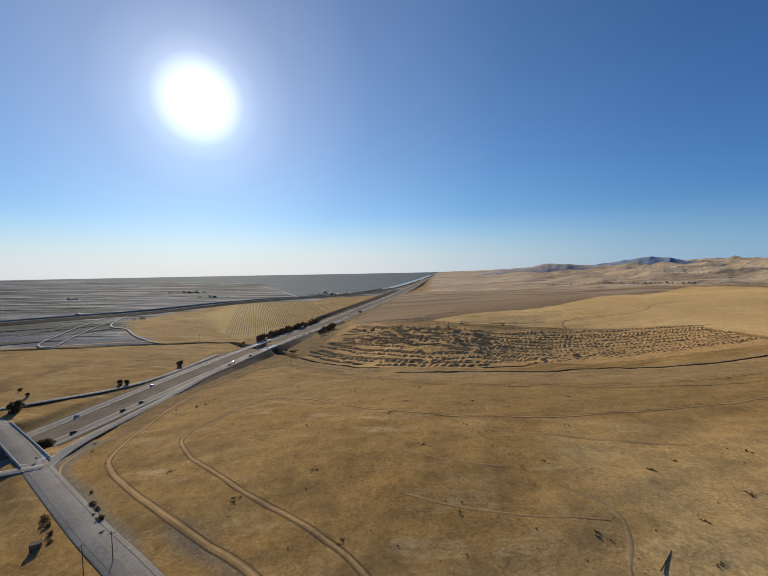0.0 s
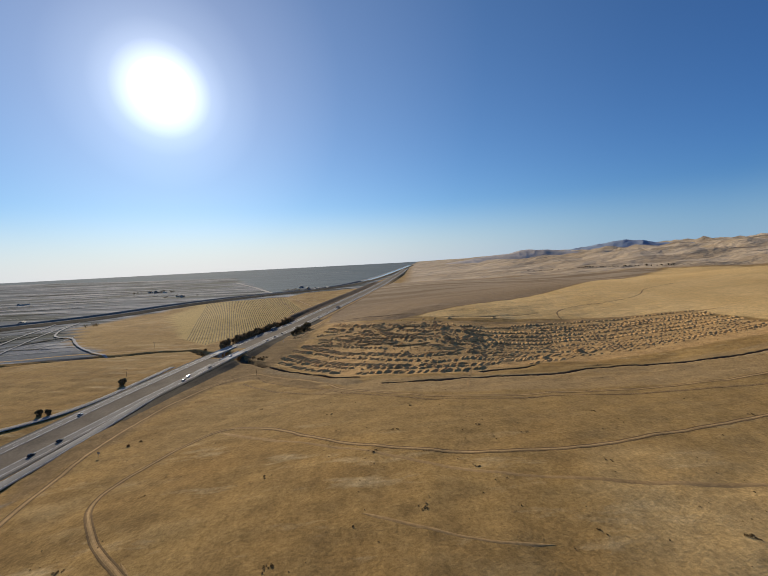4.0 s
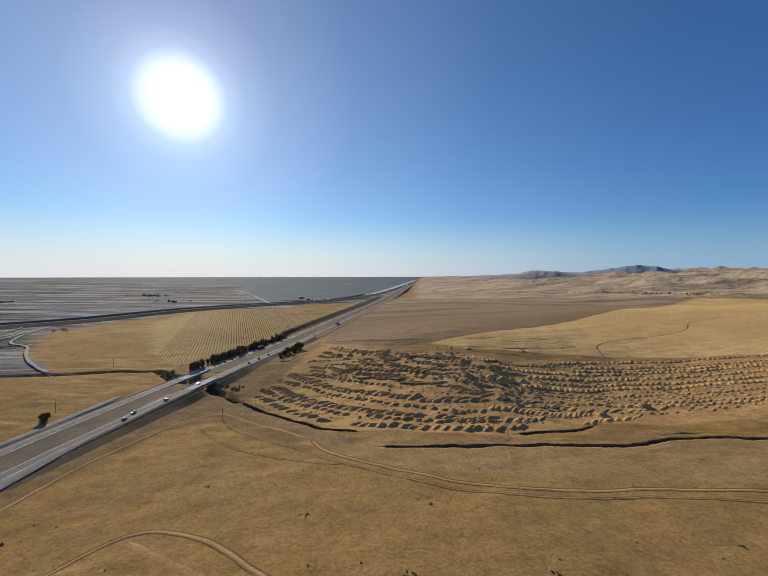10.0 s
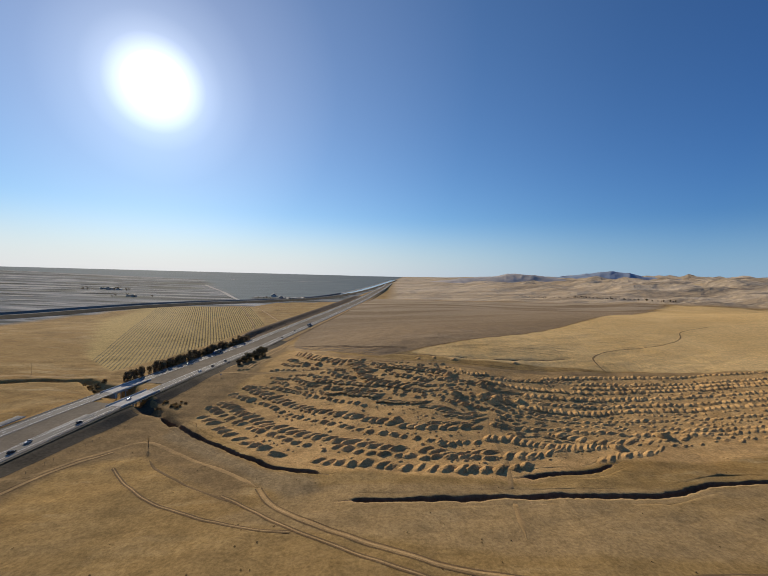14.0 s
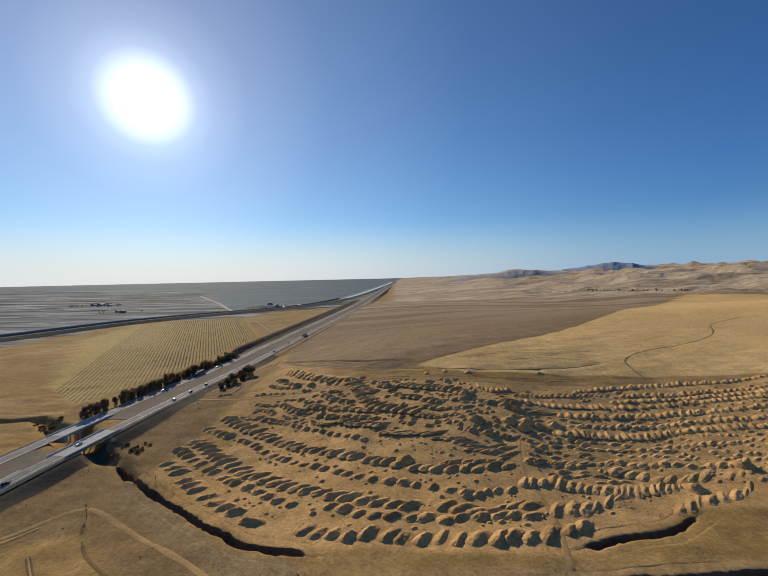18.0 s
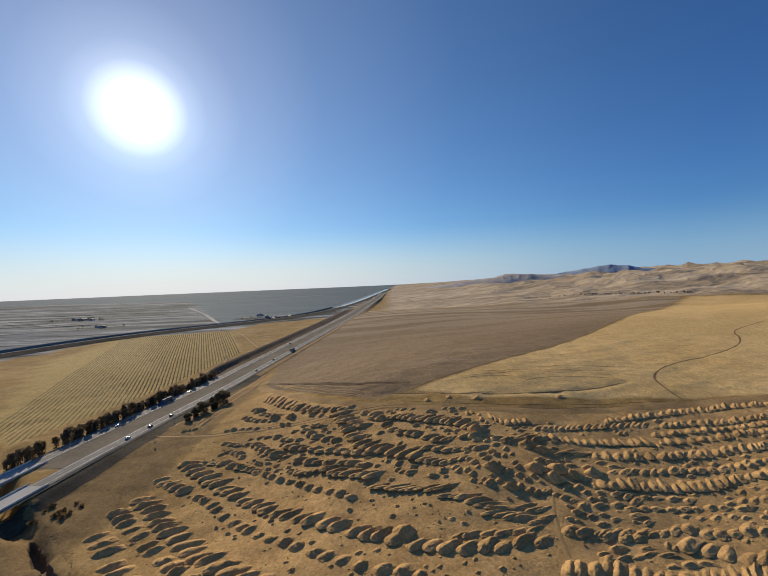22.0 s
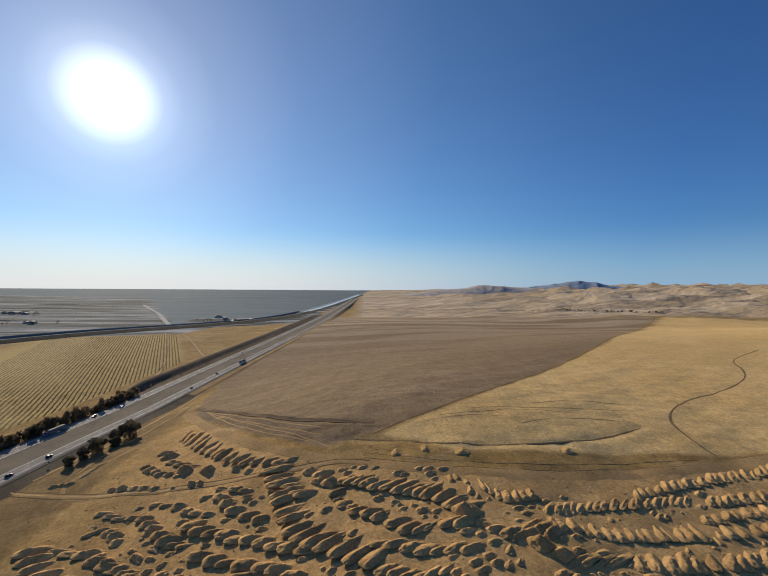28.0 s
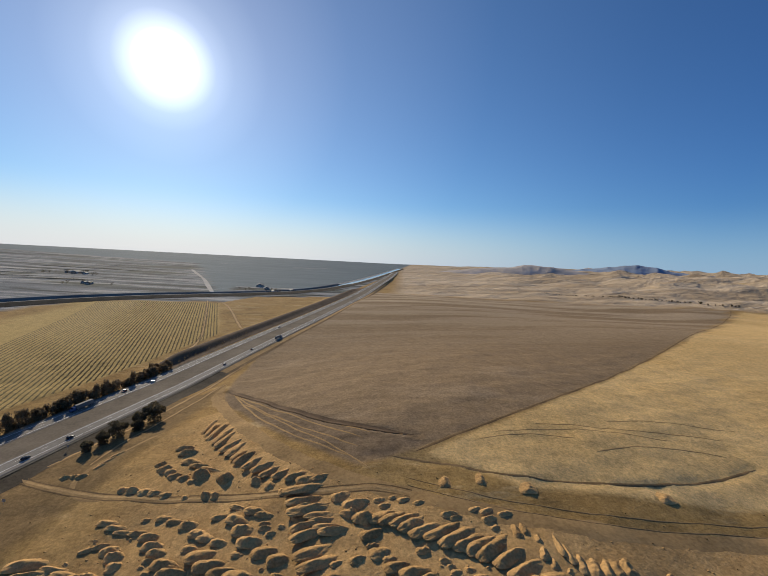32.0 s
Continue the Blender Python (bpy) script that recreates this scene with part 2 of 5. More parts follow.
# local corrections that bend the land to fit the camera's view
DIPS = [(-70, 395, -8.0, 60.0), (90, 375, 4.0, 35.0)]
ROAD_Y = [-900, -250, 0, 150, 270, 390, 480, 560, 640, 700, 815, 990, 1406, 2400, 5200]
ROAD_X = [-420, -318, -269, -240, -221, -195, -183, -166, -150, -139, -118, -76, 8, 150, 520]
CREEK = [(620, 300), (470, 268), (330, 247), (265, 248), (204, 262), (151, 246), (113, 248), (45, 245), (1, 245)]
GULLY = [(-18, 274), (-34, 280), (-50, 288), (-66, 301), (-80, 313), (-96, 327), (-113, 341), (-130, 357), (-150, 377), (-190, 402), (-222, 430), (-262, 460), (-300, 455), (-345, 430), (-467, 398), (-600, 397)]
PIT = [(92, 266), (110, 270), (128, 270), (148, 279)]
FURROW = [(-87, 616), (-56, 584), (-21, 543), (7, 520), (32, 504), (57, 493)]
BANK = [(30, 478), (58, 470), (72, 466), (99, 456), (136, 457), (170, 458), (211, 470), (240, 482)]
CROSS = [(-700, 372), (-420, 205), (-298, 132), (-240, 94), (-195, 62), (-124, 11), (-86, -14), (-30, -56), (60, -125), (300, -300), (560, -490)]


def curve_x(y):
    """The freeway's centre line, smoothed."""
    y = np.asarray(y, float)
    return sum(np.interp(y + o, ROAD_Y, ROAD_X) for o in (-80, -40, 0, 40, 80)) / 5


def road_z(y):
    return np.interp(y, [-400, 60, 130, 260, 360, 460, 640, 800, 1000, 1400, 2600, 5200], [-16, -15.5, -15.0, -11, -9, -9, -11, -9, -4, 3, 12, 56])


def cross_z(x):
    return np.interp(x, [-420, -300, -240, -195, -124, -86, 60], [-12, -8.5, -8.0, -8.5, -6.5, -5, 0])


def along(x, y, line):
    """Distance to a line of points, and how far along it (0 to its number of pieces)."""
    best, where = np.full(np.shape(x), 1e9), np.zeros(np.shape(x))
    for k, ((ax, ay), (bx, by)) in enumerate(zip(line, line[1:])):
        dx, dy = bx - ax, by - ay
        u = np.clip(((x - ax) * dx + (y - ay) * dy) / (dx * dx + dy * dy), 0, 1)
        d = np.hypot(x - ax - u * dx, y - ay - u * dy)
        where = np.where(d < best, k + u, where)
        best = np.minimum(best, d)
    return best, where


def step(a, b, v):
    u = np.clip((v - a) / (b - a), 0, 1)
    return u * u * (3 - 2 * u)


def wave(x, y, size, seed):
    """Smooth uneven swell between -1 and 1."""
    r = random.Random(seed)
    v = 0
    for k in range(7):
        a, p, s = r.uniform(0, math.pi), r.uniform(0, 6.28), size * r.uniform(0.6, 1.7)
        v = v + np.sin((x * math.cos(a) + y * math.sin(a)) * 6.283 / s + p)
    return v / 3.6


def hills(x, y):
    """The dry hills that rise beyond the fields."""
    d = np.hypot(x, y - 100)
    az = np.degrees(np.arctan2(x, y - 100))
    rise = step(900, 3000, d) * step(2, 46, az)
    rolling = 0.72 + 0.22 * wave(x, y, 520, 3) + 0.17 * wave(x, y, 230, 4) + 0.13 * np.abs(wave(x, y, 150, 5))
    return 95 * rise * rolling


def view_land(x, y):
    x, y = np.asarray(x, float), np.asarray(y, float)
    z = 0 * x
    for sx, sy, a in SWELLS:
        z = z + a * np.exp(-((x - sx) ** 2 + (y - sy) ** 2) / (2 * 170.0**2))
    for sx, sy, a, wide in DIPS:
        z = z + a * np.exp(-((x - sx) ** 2 + (y - sy) ** 2) / (2 * wide**2))
    d = np.hypot(x, y - 100)
    # far land is raised to put the horizon where the camera needs it
    z = z + 62 * step(1800, 5200, d) + hills(x, y)
    z = z + (0.5 * wave(x, y, 55, 1) + 0.25 * wave(x, y, 21, 2)) * (1 - step(600, 900, d))
    return z


def ground_z(x, y, dug=True):
    x, y = np.asarray(x, float), np.asarray(y, float)
    z = view_land(x, y)
    dc, wc = along(x, y, CROSS)
    z = z + (cross_z(x) - 0.35 - z) * (1 - step(8, 22, dc)) * (x < 540)
    side = np.abs(x - curve_x(y)) * 0.985
    z = z + (road_z(y) - 0.35 - z) * (1 - step(23, 36, side)) * step(-3200, -2000, -np.abs(y))
    left = x - curve_x(y)
    rise = np.exp(-(((left + 44) / 12.0) ** 2)) * step(655, 730, y) * (1 - step(1500, 1750, y)) * (left < -22)
    z = z + np.maximum(road_z(y) + 5.5 - z, 0) * rise
    d, w = along(x, y, GULLY[7:])
    deep = 3.4 + 5.0 * np.exp(-((w - 2.5) / 1.1) ** 2)
    wide = 4.0 + 11.0 * np.exp(-((w - 2.5) / 1.0) ** 2)
    z = z - deep * (1 - step(0.35 * wide, wide + 2.0, d))
    if dug:
        for line, r in ((GULLY[:9], 3.4), (CREEK, 3.5), (PIT, 3.3)):
            d, w = along(x, y, line)
            z = z - 5.5 * (1 - step(r, r + 2.2, d))
    d, w = along(x, y, FURROW)
    z = z - 1.1 * (1 - step(0.6, 3.2, d))
    d, w = along(x, y, BANK)
    z = z - (0.5 + 0.35 * wave(x, y, 14, 9)) * np.exp(-((d / 2.2) ** 2))
    return z


def graded(a, b, n, power):
    return a + (b - a) * np.linspace(0, 1, n) ** power


def mesh_from(name, verts, faces, mat, smooth=True):
    me = bpy.data.meshes.new(name)
    me.from_pydata([tuple(v) for v in verts], [], faces)
    me.materials.append(mat)
    if smooth:
        me.polygons.foreach_set("use_smooth", [True] * len(me.polygons))
    me.update()
    return me


def grid_mesh(name, X, Y, Z, mat):
    ny, nx = X.shape
    me = bpy.data.meshes.new(name)
    me.vertices.add(nx * ny)
    me.vertices.foreach_set("co", np.stack([X, Y, Z], -1).ravel())
    i = (np.arange(ny - 1)[:, None] * nx + np.arange(nx - 1)[None]).ravel()
    quads = np.stack([i, i + 1, i + 1 + nx, i + nx], -1).ravel()
    me.loops.add(len(quads))
    me.loops.foreach_set("vertex_index", quads)
    me.polygons.add(len(quads) // 4)
    me.polygons.foreach_set("loop_start", np.arange(0, len(quads), 4))
    me.polygons.foreach_set("use_smooth", np.ones(len(quads) // 4, bool))
    me.materials.append(mat)
    me.update()
    me.validate()
    return me


def inside(x, y, poly, soft=4.0):
    """1 within a polygon, 0 outside, with a soft edge in metres."""
    hit = np.zeros(np.shape(x), bool)
    for (ax, ay), (bx, by) in zip(poly, poly[1:] + poly[:1]):
        cross = (ay > y) != (by > y)
        hit ^= cross & (x < (bx - ax) * (y - ay) / ((by - ay) or 1e-9) + ax)
    d, _ = along(x, y, poly + poly[:1])
    return np.clip(0.5 + np.where(hit, d, -d) / soft, 0, 1)


xs = np.concatenate([-graded(320, 5200, 70, 2.0)[::-1], np.arange(-318, -130, 2.6), np.arange(-130, 330, 2.0), np.arange(330, 420, 3.0), graded(420, 5200, 80, 2.0)])
ys = np.concatenate([-graded(170, 3500, 30, 2.0)[::-1], np.arange(-168, 225, 2.6), np.arange(225, 330, 1.3), np.arange(330, 720, 2.2), graded(720, 5400, 130, 1.6)])
GX, GY = np.meshgrid(xs, ys)
GZ = ground_z(GX, GY)

BROWN_FIELD = [(52, 480), (79, 493), (138, 532), (204, 585), (307, 670), (451, 780), (704, 998), (910, 1170), (1055, 1315), (780, 1390), (466, 1450), (131, 1540), (70, 1560), (-60, 1000), (-85, 880), (-100, 800), (-95, 690), (-92, 640), (-86, 600), (-60, 560), (-27, 517), (24, 470)]
ORCHARD = [(-262, 500), (-185, 858), (-292, 1141), (-560, 1120), (-520, 880), (-330, 560)]
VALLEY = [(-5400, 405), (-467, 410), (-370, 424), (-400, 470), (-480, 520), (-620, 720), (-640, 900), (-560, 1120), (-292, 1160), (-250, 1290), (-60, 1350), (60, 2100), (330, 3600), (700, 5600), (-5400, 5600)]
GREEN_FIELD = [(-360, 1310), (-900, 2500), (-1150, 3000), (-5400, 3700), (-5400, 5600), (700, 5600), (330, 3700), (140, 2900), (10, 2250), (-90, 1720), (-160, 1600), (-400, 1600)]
CREEK_STRIP = [(-60, 235), (60, 205), (240, 195), (600, 240), (600, 330), (330, 262), (150, 252), (-10, 262)]
HILL_LAND = [(131, 1560), (466, 1470), (1050, 1340), (1700, 1000), (5400, 800), (5400, 5600), (700, 5600), (330, 3600)]
HEAP_LAND = [(-104, 370), (-96, 420), (-78, 450), (8, 448), (76, 420), (160, 412), (215, 400), (215, 306), (150, 292), (90, 276), (-15, 288), (-60, 320)]
SPOIL_GROUND = [(-120, 360), (-106, 430), (-104, 462), (-92, 545), (-72, 562), (8, 468), (35, 450), (76, 436), (120, 429), (167, 428), (290, 430), (420, 430), (430, 300), (205, 280), (150, 285), (90, 260), (-20, 278), (-45, 288), (-90, 330)]


def ground_material():
    m = bpy.data.materials.new("dry_land")
    m.use_nodes = True
    n, l = m.node_tree.nodes, m.node_tree.links
    bsdf = n["Principled BSDF"]
    bsdf.inputs["Roughness"].default_value = 0.96
    bsdf.inputs["Specular IOR Level"].default_value = 0.04
    g = n.new("ShaderNodeNewGeometry")

    def tex(scale, detail=5, stretch=None, rough=0.55):
        t = n.new("ShaderNodeTexNoise")
        t.inputs["Scale"].default_value, t.inputs["Detail"].default_value, t.inputs["Roughness"].default_value = scale, detail, rough
        if stretch:
            mp = n.new("ShaderNodeMapping")
            mp.inputs["Scale"].default_value = stretch
            l.new(g.outputs["Position"], mp.inputs["Vector"])
            l.new(mp.outputs[0], t.inputs["Vector"])
        else:
            l.new(g.outputs["Position"], t.inputs["Vector"])
        return t.outputs["Fac"]

    def ranged(v, a, b):
        mp = n.new("ShaderNodeMapRange")
        mp.inputs["From Min"].default_value, mp.inputs["From Max"].default_value = a, b
        l.new(v, mp.inputs["Value"])
        return mp.outputs[0]

    def mix(f, a, b):
        x = n.new("ShaderNodeMix")
        x.data_type = "RGBA"
        if hasattr(f, "links"):
            l.new(f, x.inputs["Factor"])
        else:
            x.inputs["Factor"].default_value = f
        for v, s in ((a, x.inputs[6]), (b, x.inputs[7])):
            if hasattr(v, "links"):
                l.new(v, s)
            else:
                s.default_value = (*v, 1)
        return x.outputs[2]

    at = n.new("ShaderNodeAttribute")
    at.attribute_name = "land_a"
    sa = n.new("ShaderNodeSeparateColor")
    l.new(at.outputs["Color"], sa.inputs[0])
    at2 = n.new("ShaderNodeAttribute")
    at2.attribute_name = "land_b"
    sb = n.new("ShaderNodeSeparateColor")
    l.new(at2.outputs["Color"], sb.inputs[0])
    big, mid, fine = tex(0.012, 4), tex(0.07, 5), tex(0.7, 6, rough=0.7)
    gold = mix(ranged(big, 0.35, 0.65), (0.345, 0.207, 0.071), (0.405, 0.257, 0.094))
    gold = mix(ranged(mid, 0.5, 0.95), gold, (0.23, 0.14, 0.055))
    gold = mix(ranged(tex(0.035, 4, (0.35, 1, 1)), 0.55, 0.8), gold, (0.47, 0.325, 0.145))
    gold = mix(ranged(tex(0.022, 6, rough=0.68), 0.52, 0.66), gold, (0.255, 0.158, 0.058))
    gold = mix(ranged(tex(0.06, 6, (0.25, 1, 1), 0.7), 0.56, 0.68), gold, (0.49, 0.345, 0.165))
    brown = mix(ranged(mid, 0.3, 0.7), (0.262, 0.18, 0.1), (0.31, 0.216, 0.123))
    brown = mix(ranged(tex(0.03, 4, (0.25, 1, 1)), 0.55, 0.75), brown, (0.34, 0.246, 0.15))
    brown = mix(ranged(tex(0.045, 6, (0.1, 1, 1), 0.7), 0.58, 0.68), brown, (0.25, 0.175, 0.1))
    # pale streaks, stronger towards the far end of the ploughed field
    xyz = n.new("ShaderNodeSeparateXYZ")
    l.new(g.outputs["Position"], xyz.inputs[0])
    strip = n.new("ShaderNodeMath")
    strip.operation = "MULTIPLY"
    l.new(ranged(xyz.outputs["Y"], 700, 1300), strip.inputs[0])
    l.new(ranged(tex(0.016, 6, (0.1, 1, 1), 0.65), 0.46, 0.56), strip.inputs[1])
    brown = mix(strip.outputs[0], brown, (0.46, 0.35, 0.225))
    # valley tones lean blue-grey, distance haze mixed into the soil colour
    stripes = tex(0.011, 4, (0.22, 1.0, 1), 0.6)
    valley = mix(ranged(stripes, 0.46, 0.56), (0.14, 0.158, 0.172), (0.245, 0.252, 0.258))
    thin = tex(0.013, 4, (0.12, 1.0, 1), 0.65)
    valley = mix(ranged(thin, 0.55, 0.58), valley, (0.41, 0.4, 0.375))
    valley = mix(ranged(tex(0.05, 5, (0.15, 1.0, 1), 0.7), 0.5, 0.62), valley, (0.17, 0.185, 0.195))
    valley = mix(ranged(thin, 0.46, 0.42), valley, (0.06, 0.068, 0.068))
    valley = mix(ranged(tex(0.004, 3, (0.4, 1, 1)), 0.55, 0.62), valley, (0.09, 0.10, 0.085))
    # crop green shifted to blue in place of distance haze
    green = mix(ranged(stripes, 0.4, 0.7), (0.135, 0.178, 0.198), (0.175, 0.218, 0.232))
    olive = mix(ranged(mid, 0.3, 0.7), (0.52, 0.36, 0.135), (0.44, 0.31, 0.115))
    pale = mix(ranged(tex(0.006, 5, (0.2, 1, 1), 0.65), 0.42, 0.6), (0.47, 0.36, 0.24), (0.7, 0.56, 0.4))
    pale = mix(ranged(tex(0.012, 6, (0.16, 1, 1), 0.7), 0.56, 0.66), pale, (0.31, 0.235, 0.16))
    pale = mix(ranged(tex(0.02, 6, (0.12, 1, 1), 0.7), 0.58, 0.66), pale, (0.7, 0.58, 0.43))
    spoil = mix(ranged(mid, 0.35, 0.65), (0.6, 0.372, 0.153), (0.47, 0.287, 0.116))
    at3 = n.new("ShaderNodeAttribute")
    at3.attribute_name = "land_c"
    sc = n.new("ShaderNodeSeparateColor")
    l.new(at3.outputs["Color"], sc.inputs[0])
    bright = mix(ranged(big, 0.35, 0.65), (0.66, 0.43, 0.172), (0.74, 0.5, 0.216))
    bright = mix(ranged(tex(0.05, 5, (0.3, 1, 1)), 0.5, 0.85), bright, (0.6, 0.405, 0.17))
    dull = mix(ranged(mid, 0.35, 0.65), (0.275, 0.178, 0.069), (0.345, 0.224, 0.09))
    c = mix(sc.outputs[0], gold, bright)
    c = mix(sc.outputs[1], c, dull)
    c = mix(sc.outputs[2], c, mix(ranged(mid, 0.3, 0.7), (0.21, 0.137, 0.062), (0.27, 0.176, 0.08)))
    c = mix(sa.outputs[0], c, brown)
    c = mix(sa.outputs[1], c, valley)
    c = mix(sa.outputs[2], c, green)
    c = mix(sb.outputs[0], c, olive)
    c = mix(sb.outputs[1], c, pale)
    c = mix(sb.outputs[2], c, spoil)
    at4 = n.new("ShaderNodeAttribute")
    at4.attribute_name = "land_d"
    sd = n.new("ShaderNodeSeparateColor")
    l.new(at4.outputs["Color"], sd.inputs[0])
    turned = mix(ranged(tex(0.25, 5, (0.3, 1, 1)), 0.35, 0.65), (0.17, 0.12, 0.073), (0.25, 0.175, 0.105))
    c = mix(sd.outputs[0], c, turned)
    c = mix(sd.outputs[1], c, mix(ranged(tex(0.3, 5, (1, 0.4, 1)), 0.35, 0.65), (0.23, 0.163, 0.085), (0.3, 0.214, 0.113)))
    c = mix(sd.outputs[2], c, mix(ranged(tex(0.9, 6), 0.35, 0.65), (0.19, 0.165, 0.125), (0.27, 0.23, 0.165)))
    speck = mix(ranged(fine, 0.32, 0.68), (0.7, 0.7, 0.7), (1.25, 1.25, 1.25))
    patch = mix(ranged(tex(0.22, 6, rough=0.65), 0.35, 0.65), (0.85, 0.84, 0.82), (1.12, 1.12, 1.12))
    px = n.new("ShaderNodeMix")
    px.data_type, px.blend_type = "RGBA", "MULTIPLY"
    px.inputs["Factor"].default_value = 1.0
    l.new(speck, px.inputs[6]), l.new(patch, px.inputs[7])
    speck = px.outputs[2]
    x = n.new("ShaderNodeMix")
    x.data_type, x.blend_type = "RGBA", "MULTIPLY"
    x.inputs["Factor"].default_value = 1.0
    l.new(c, x.inputs[6]), l.new(speck, x.inputs[7])
    l.new(x.outputs[2], bsdf.inputs["Base Color"])
    b = n.new("ShaderNodeBump")
    b.inputs["Strength"].default_value, b.inputs["Distance"].default_value = 0.5, 0.6
    l.new(fine, b.inputs["Height"])
    # eroded relief of the far hills
    hb = n.new("ShaderNodeBump")
    hb.inputs["Distance"].default_value = 30.0
    l.new(ranged(sb.outputs[1], 0.2, 0.75), hb.inputs["Strength"])
    l.new(tex(0.0085, 6, rough=0.55), hb.inputs["Height"])
    l.new(b.outputs[0], hb.inputs["Normal"])
    l.new(hb.outputs[0], bsdf.inputs["Normal"])
    return m


LAND = ground_material()
ground_me = grid_mesh("ground", GX, GY, GZ, LAND)
# golden field, its colour also lightened for backscatter away from the sun
BRIGHT_FIELD = [(60, 478), (79, 490), (138, 529), (204, 582), (307, 667), (451, 776), (704, 994), (910, 1165), (1050, 1300), (1700, 960), (1700, 300), (450, 300), (430, 440), (250, 446), (97, 452)]
NEAR_PALE = [(30, -90), (70, 20), (100, 84), (330, 100), (460, 60), (420, -90)]
DULL_RISE = [(-150, 125), (-60, 160), (40, 112), (150, 104), (300, 112), (340, 240), (200, 272), (90, 264), (-15, 264), (-60, 258), (-100, 268), (-158, 240)]
BARE_EDGE = [(-180, 90), (-172, 230), (-160, 290), (-120, 300), (-60, 252), (-48, 275), (-95, 325), (-122, 358), (-108, 430), (-106, 470), (-94, 560), (-100, 640), (-140, 560), (-165, 440), (-190, 300), (-205, 150)]
TURNED_PATCH = [(-88, 613), (-56, 582), (-21, 541), (7, 518), (32, 502), (57, 491), (66, 488), (48, 484), (36, 473), (22, 474), (2, 489), (-22, 511), (-54, 549), (-80, 586)]
PALE_STRIP = [(-128, 333), (-100, 311), (-77, 292), (-58, 278), (-44, 262), (-30, 250), (-14, 256), (-18, 270), (-34, 276), (-50, 283), (-66, 296), (-80, 308), (-96, 322), (-113, 336), (-126, 348)]
VERGE_STRIP = [(-50, -50), (-78, -12), (-99, 4), (-119, 19), (-142, 36), (-163, 52), (-177, 62), (-185, 74), (-189, 92), (-182, 108), (-200, 100), (-206, 66), (-176, 42), (-140, 18), (-100, -8), (-70, -50)]
GRAVEL = [(-30, -40), (-58, -12), (-79, -2), (-95, 12), (-84, 12), (-62, -1), (-44, -20), (-20, -40)]


def paint_land(me, X, Y):
    """Which kind of land, with its lighter or darker tone, each point of a ground mesh is."""
    wob = 5 * wave(X, Y, 60, 11)
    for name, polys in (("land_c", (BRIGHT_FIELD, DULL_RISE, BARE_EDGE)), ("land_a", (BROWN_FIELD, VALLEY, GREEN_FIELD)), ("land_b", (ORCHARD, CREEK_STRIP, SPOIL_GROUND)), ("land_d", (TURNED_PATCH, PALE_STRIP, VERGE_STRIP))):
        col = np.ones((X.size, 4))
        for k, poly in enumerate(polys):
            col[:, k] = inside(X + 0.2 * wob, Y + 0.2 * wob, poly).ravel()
            if poly is BRIGHT_FIELD:
                col[:, k] = np.maximum(col[:, k], 0.58 * inside(X + 3 * wob, Y, NEAR_PALE, 50).ravel())
            if poly is BARE_EDGE:
                col[:, k] = 0.9 * inside(X + wob, Y - wob, poly, 9).ravel()
            if poly is DULL_RISE:
                col[:, k] = 0.75 * inside(X + 3 * wob, Y - 3 * wob, poly, 30).ravel()
            if poly is SPOIL_GROUND:
                col[:, k] *= (1 - 0.65 * step(-50, -95, X)).ravel()
            if poly is PALE_STRIP:
                col[:, k] = 0.85 * inside(X + 0.3 * wob, Y, poly, 5).ravel()
            if poly is VERGE_STRIP:
                col[:, k] = np.maximum(0.9 * col[:, k], 0.7 * inside(X + 0.4 * wob, Y, GRAVEL, 6).ravel())
            if poly is CREEK_STRIP:
                col[:, k] = np.maximum(0.1 * col[:, k], 0.8 * inside(X, Y, HILL_LAND, 60).ravel())
        me.color_attributes.new(name, "FLOAT_COLOR", "POINT").data.foreach_set("color", col.ravel())


paint_land(ground_me, GX, GY)
ground = tagged(new("ground", ground_me), "dry golden farmland with ploughed fields and hills", "ground", kind="structure")


def draped(x, y, lift=0.0):
    """Height of the ground sheet itself between its points."""
    x, y = np.asarray(x, float), np.asarray(y, float)
    i = np.clip(np.searchsorted(xs, x) - 1, 0, len(xs) - 2)
    j = np.clip(np.searchsorted(ys, y) - 1, 0, len(ys) - 2)
    u, v = (x - xs[i]) / (xs[i + 1] - xs[i]), (y - ys[j]) / (ys[j + 1] - ys[j])
    return (1 - u) * (1 - v) * GZ[j, i] + u * (1 - v) * GZ[j, i + 1] + (1 - u) * v * GZ[j + 1, i] + u * v * GZ[j + 1, i + 1] + lift


def smooth_line(points, gap):
    """Points every gap metres along a rounded line."""
    p = np.array(points, float)
    for _ in range(3):
        q = np.empty((2 * len(p) - 2, 2))
        q[0::2], q[1::2] = 0.75 * p[:-1] + 0.25 * p[1:], 0.25 * p[:-1] + 0.75 * p[1:]
        p = np.vstack([p[:1], q, p[-1:]])
    s = np.r_[0, np.cumsum(np.hypot(*np.diff(p, axis=0).T))]
    t = np.arange(0, s[-1], gap)
    return np.stack([np.interp(t, s, p[:, 0]), np.interp(t, s, p[:, 1])], 1)


def sides(p):
    d = np.gradient(p, axis=0)
    d /= np.hypot(d[:, 0], d[:, 1])[:, None]
    return np.stack([d[:, 1], -d[:, 0]], 1)


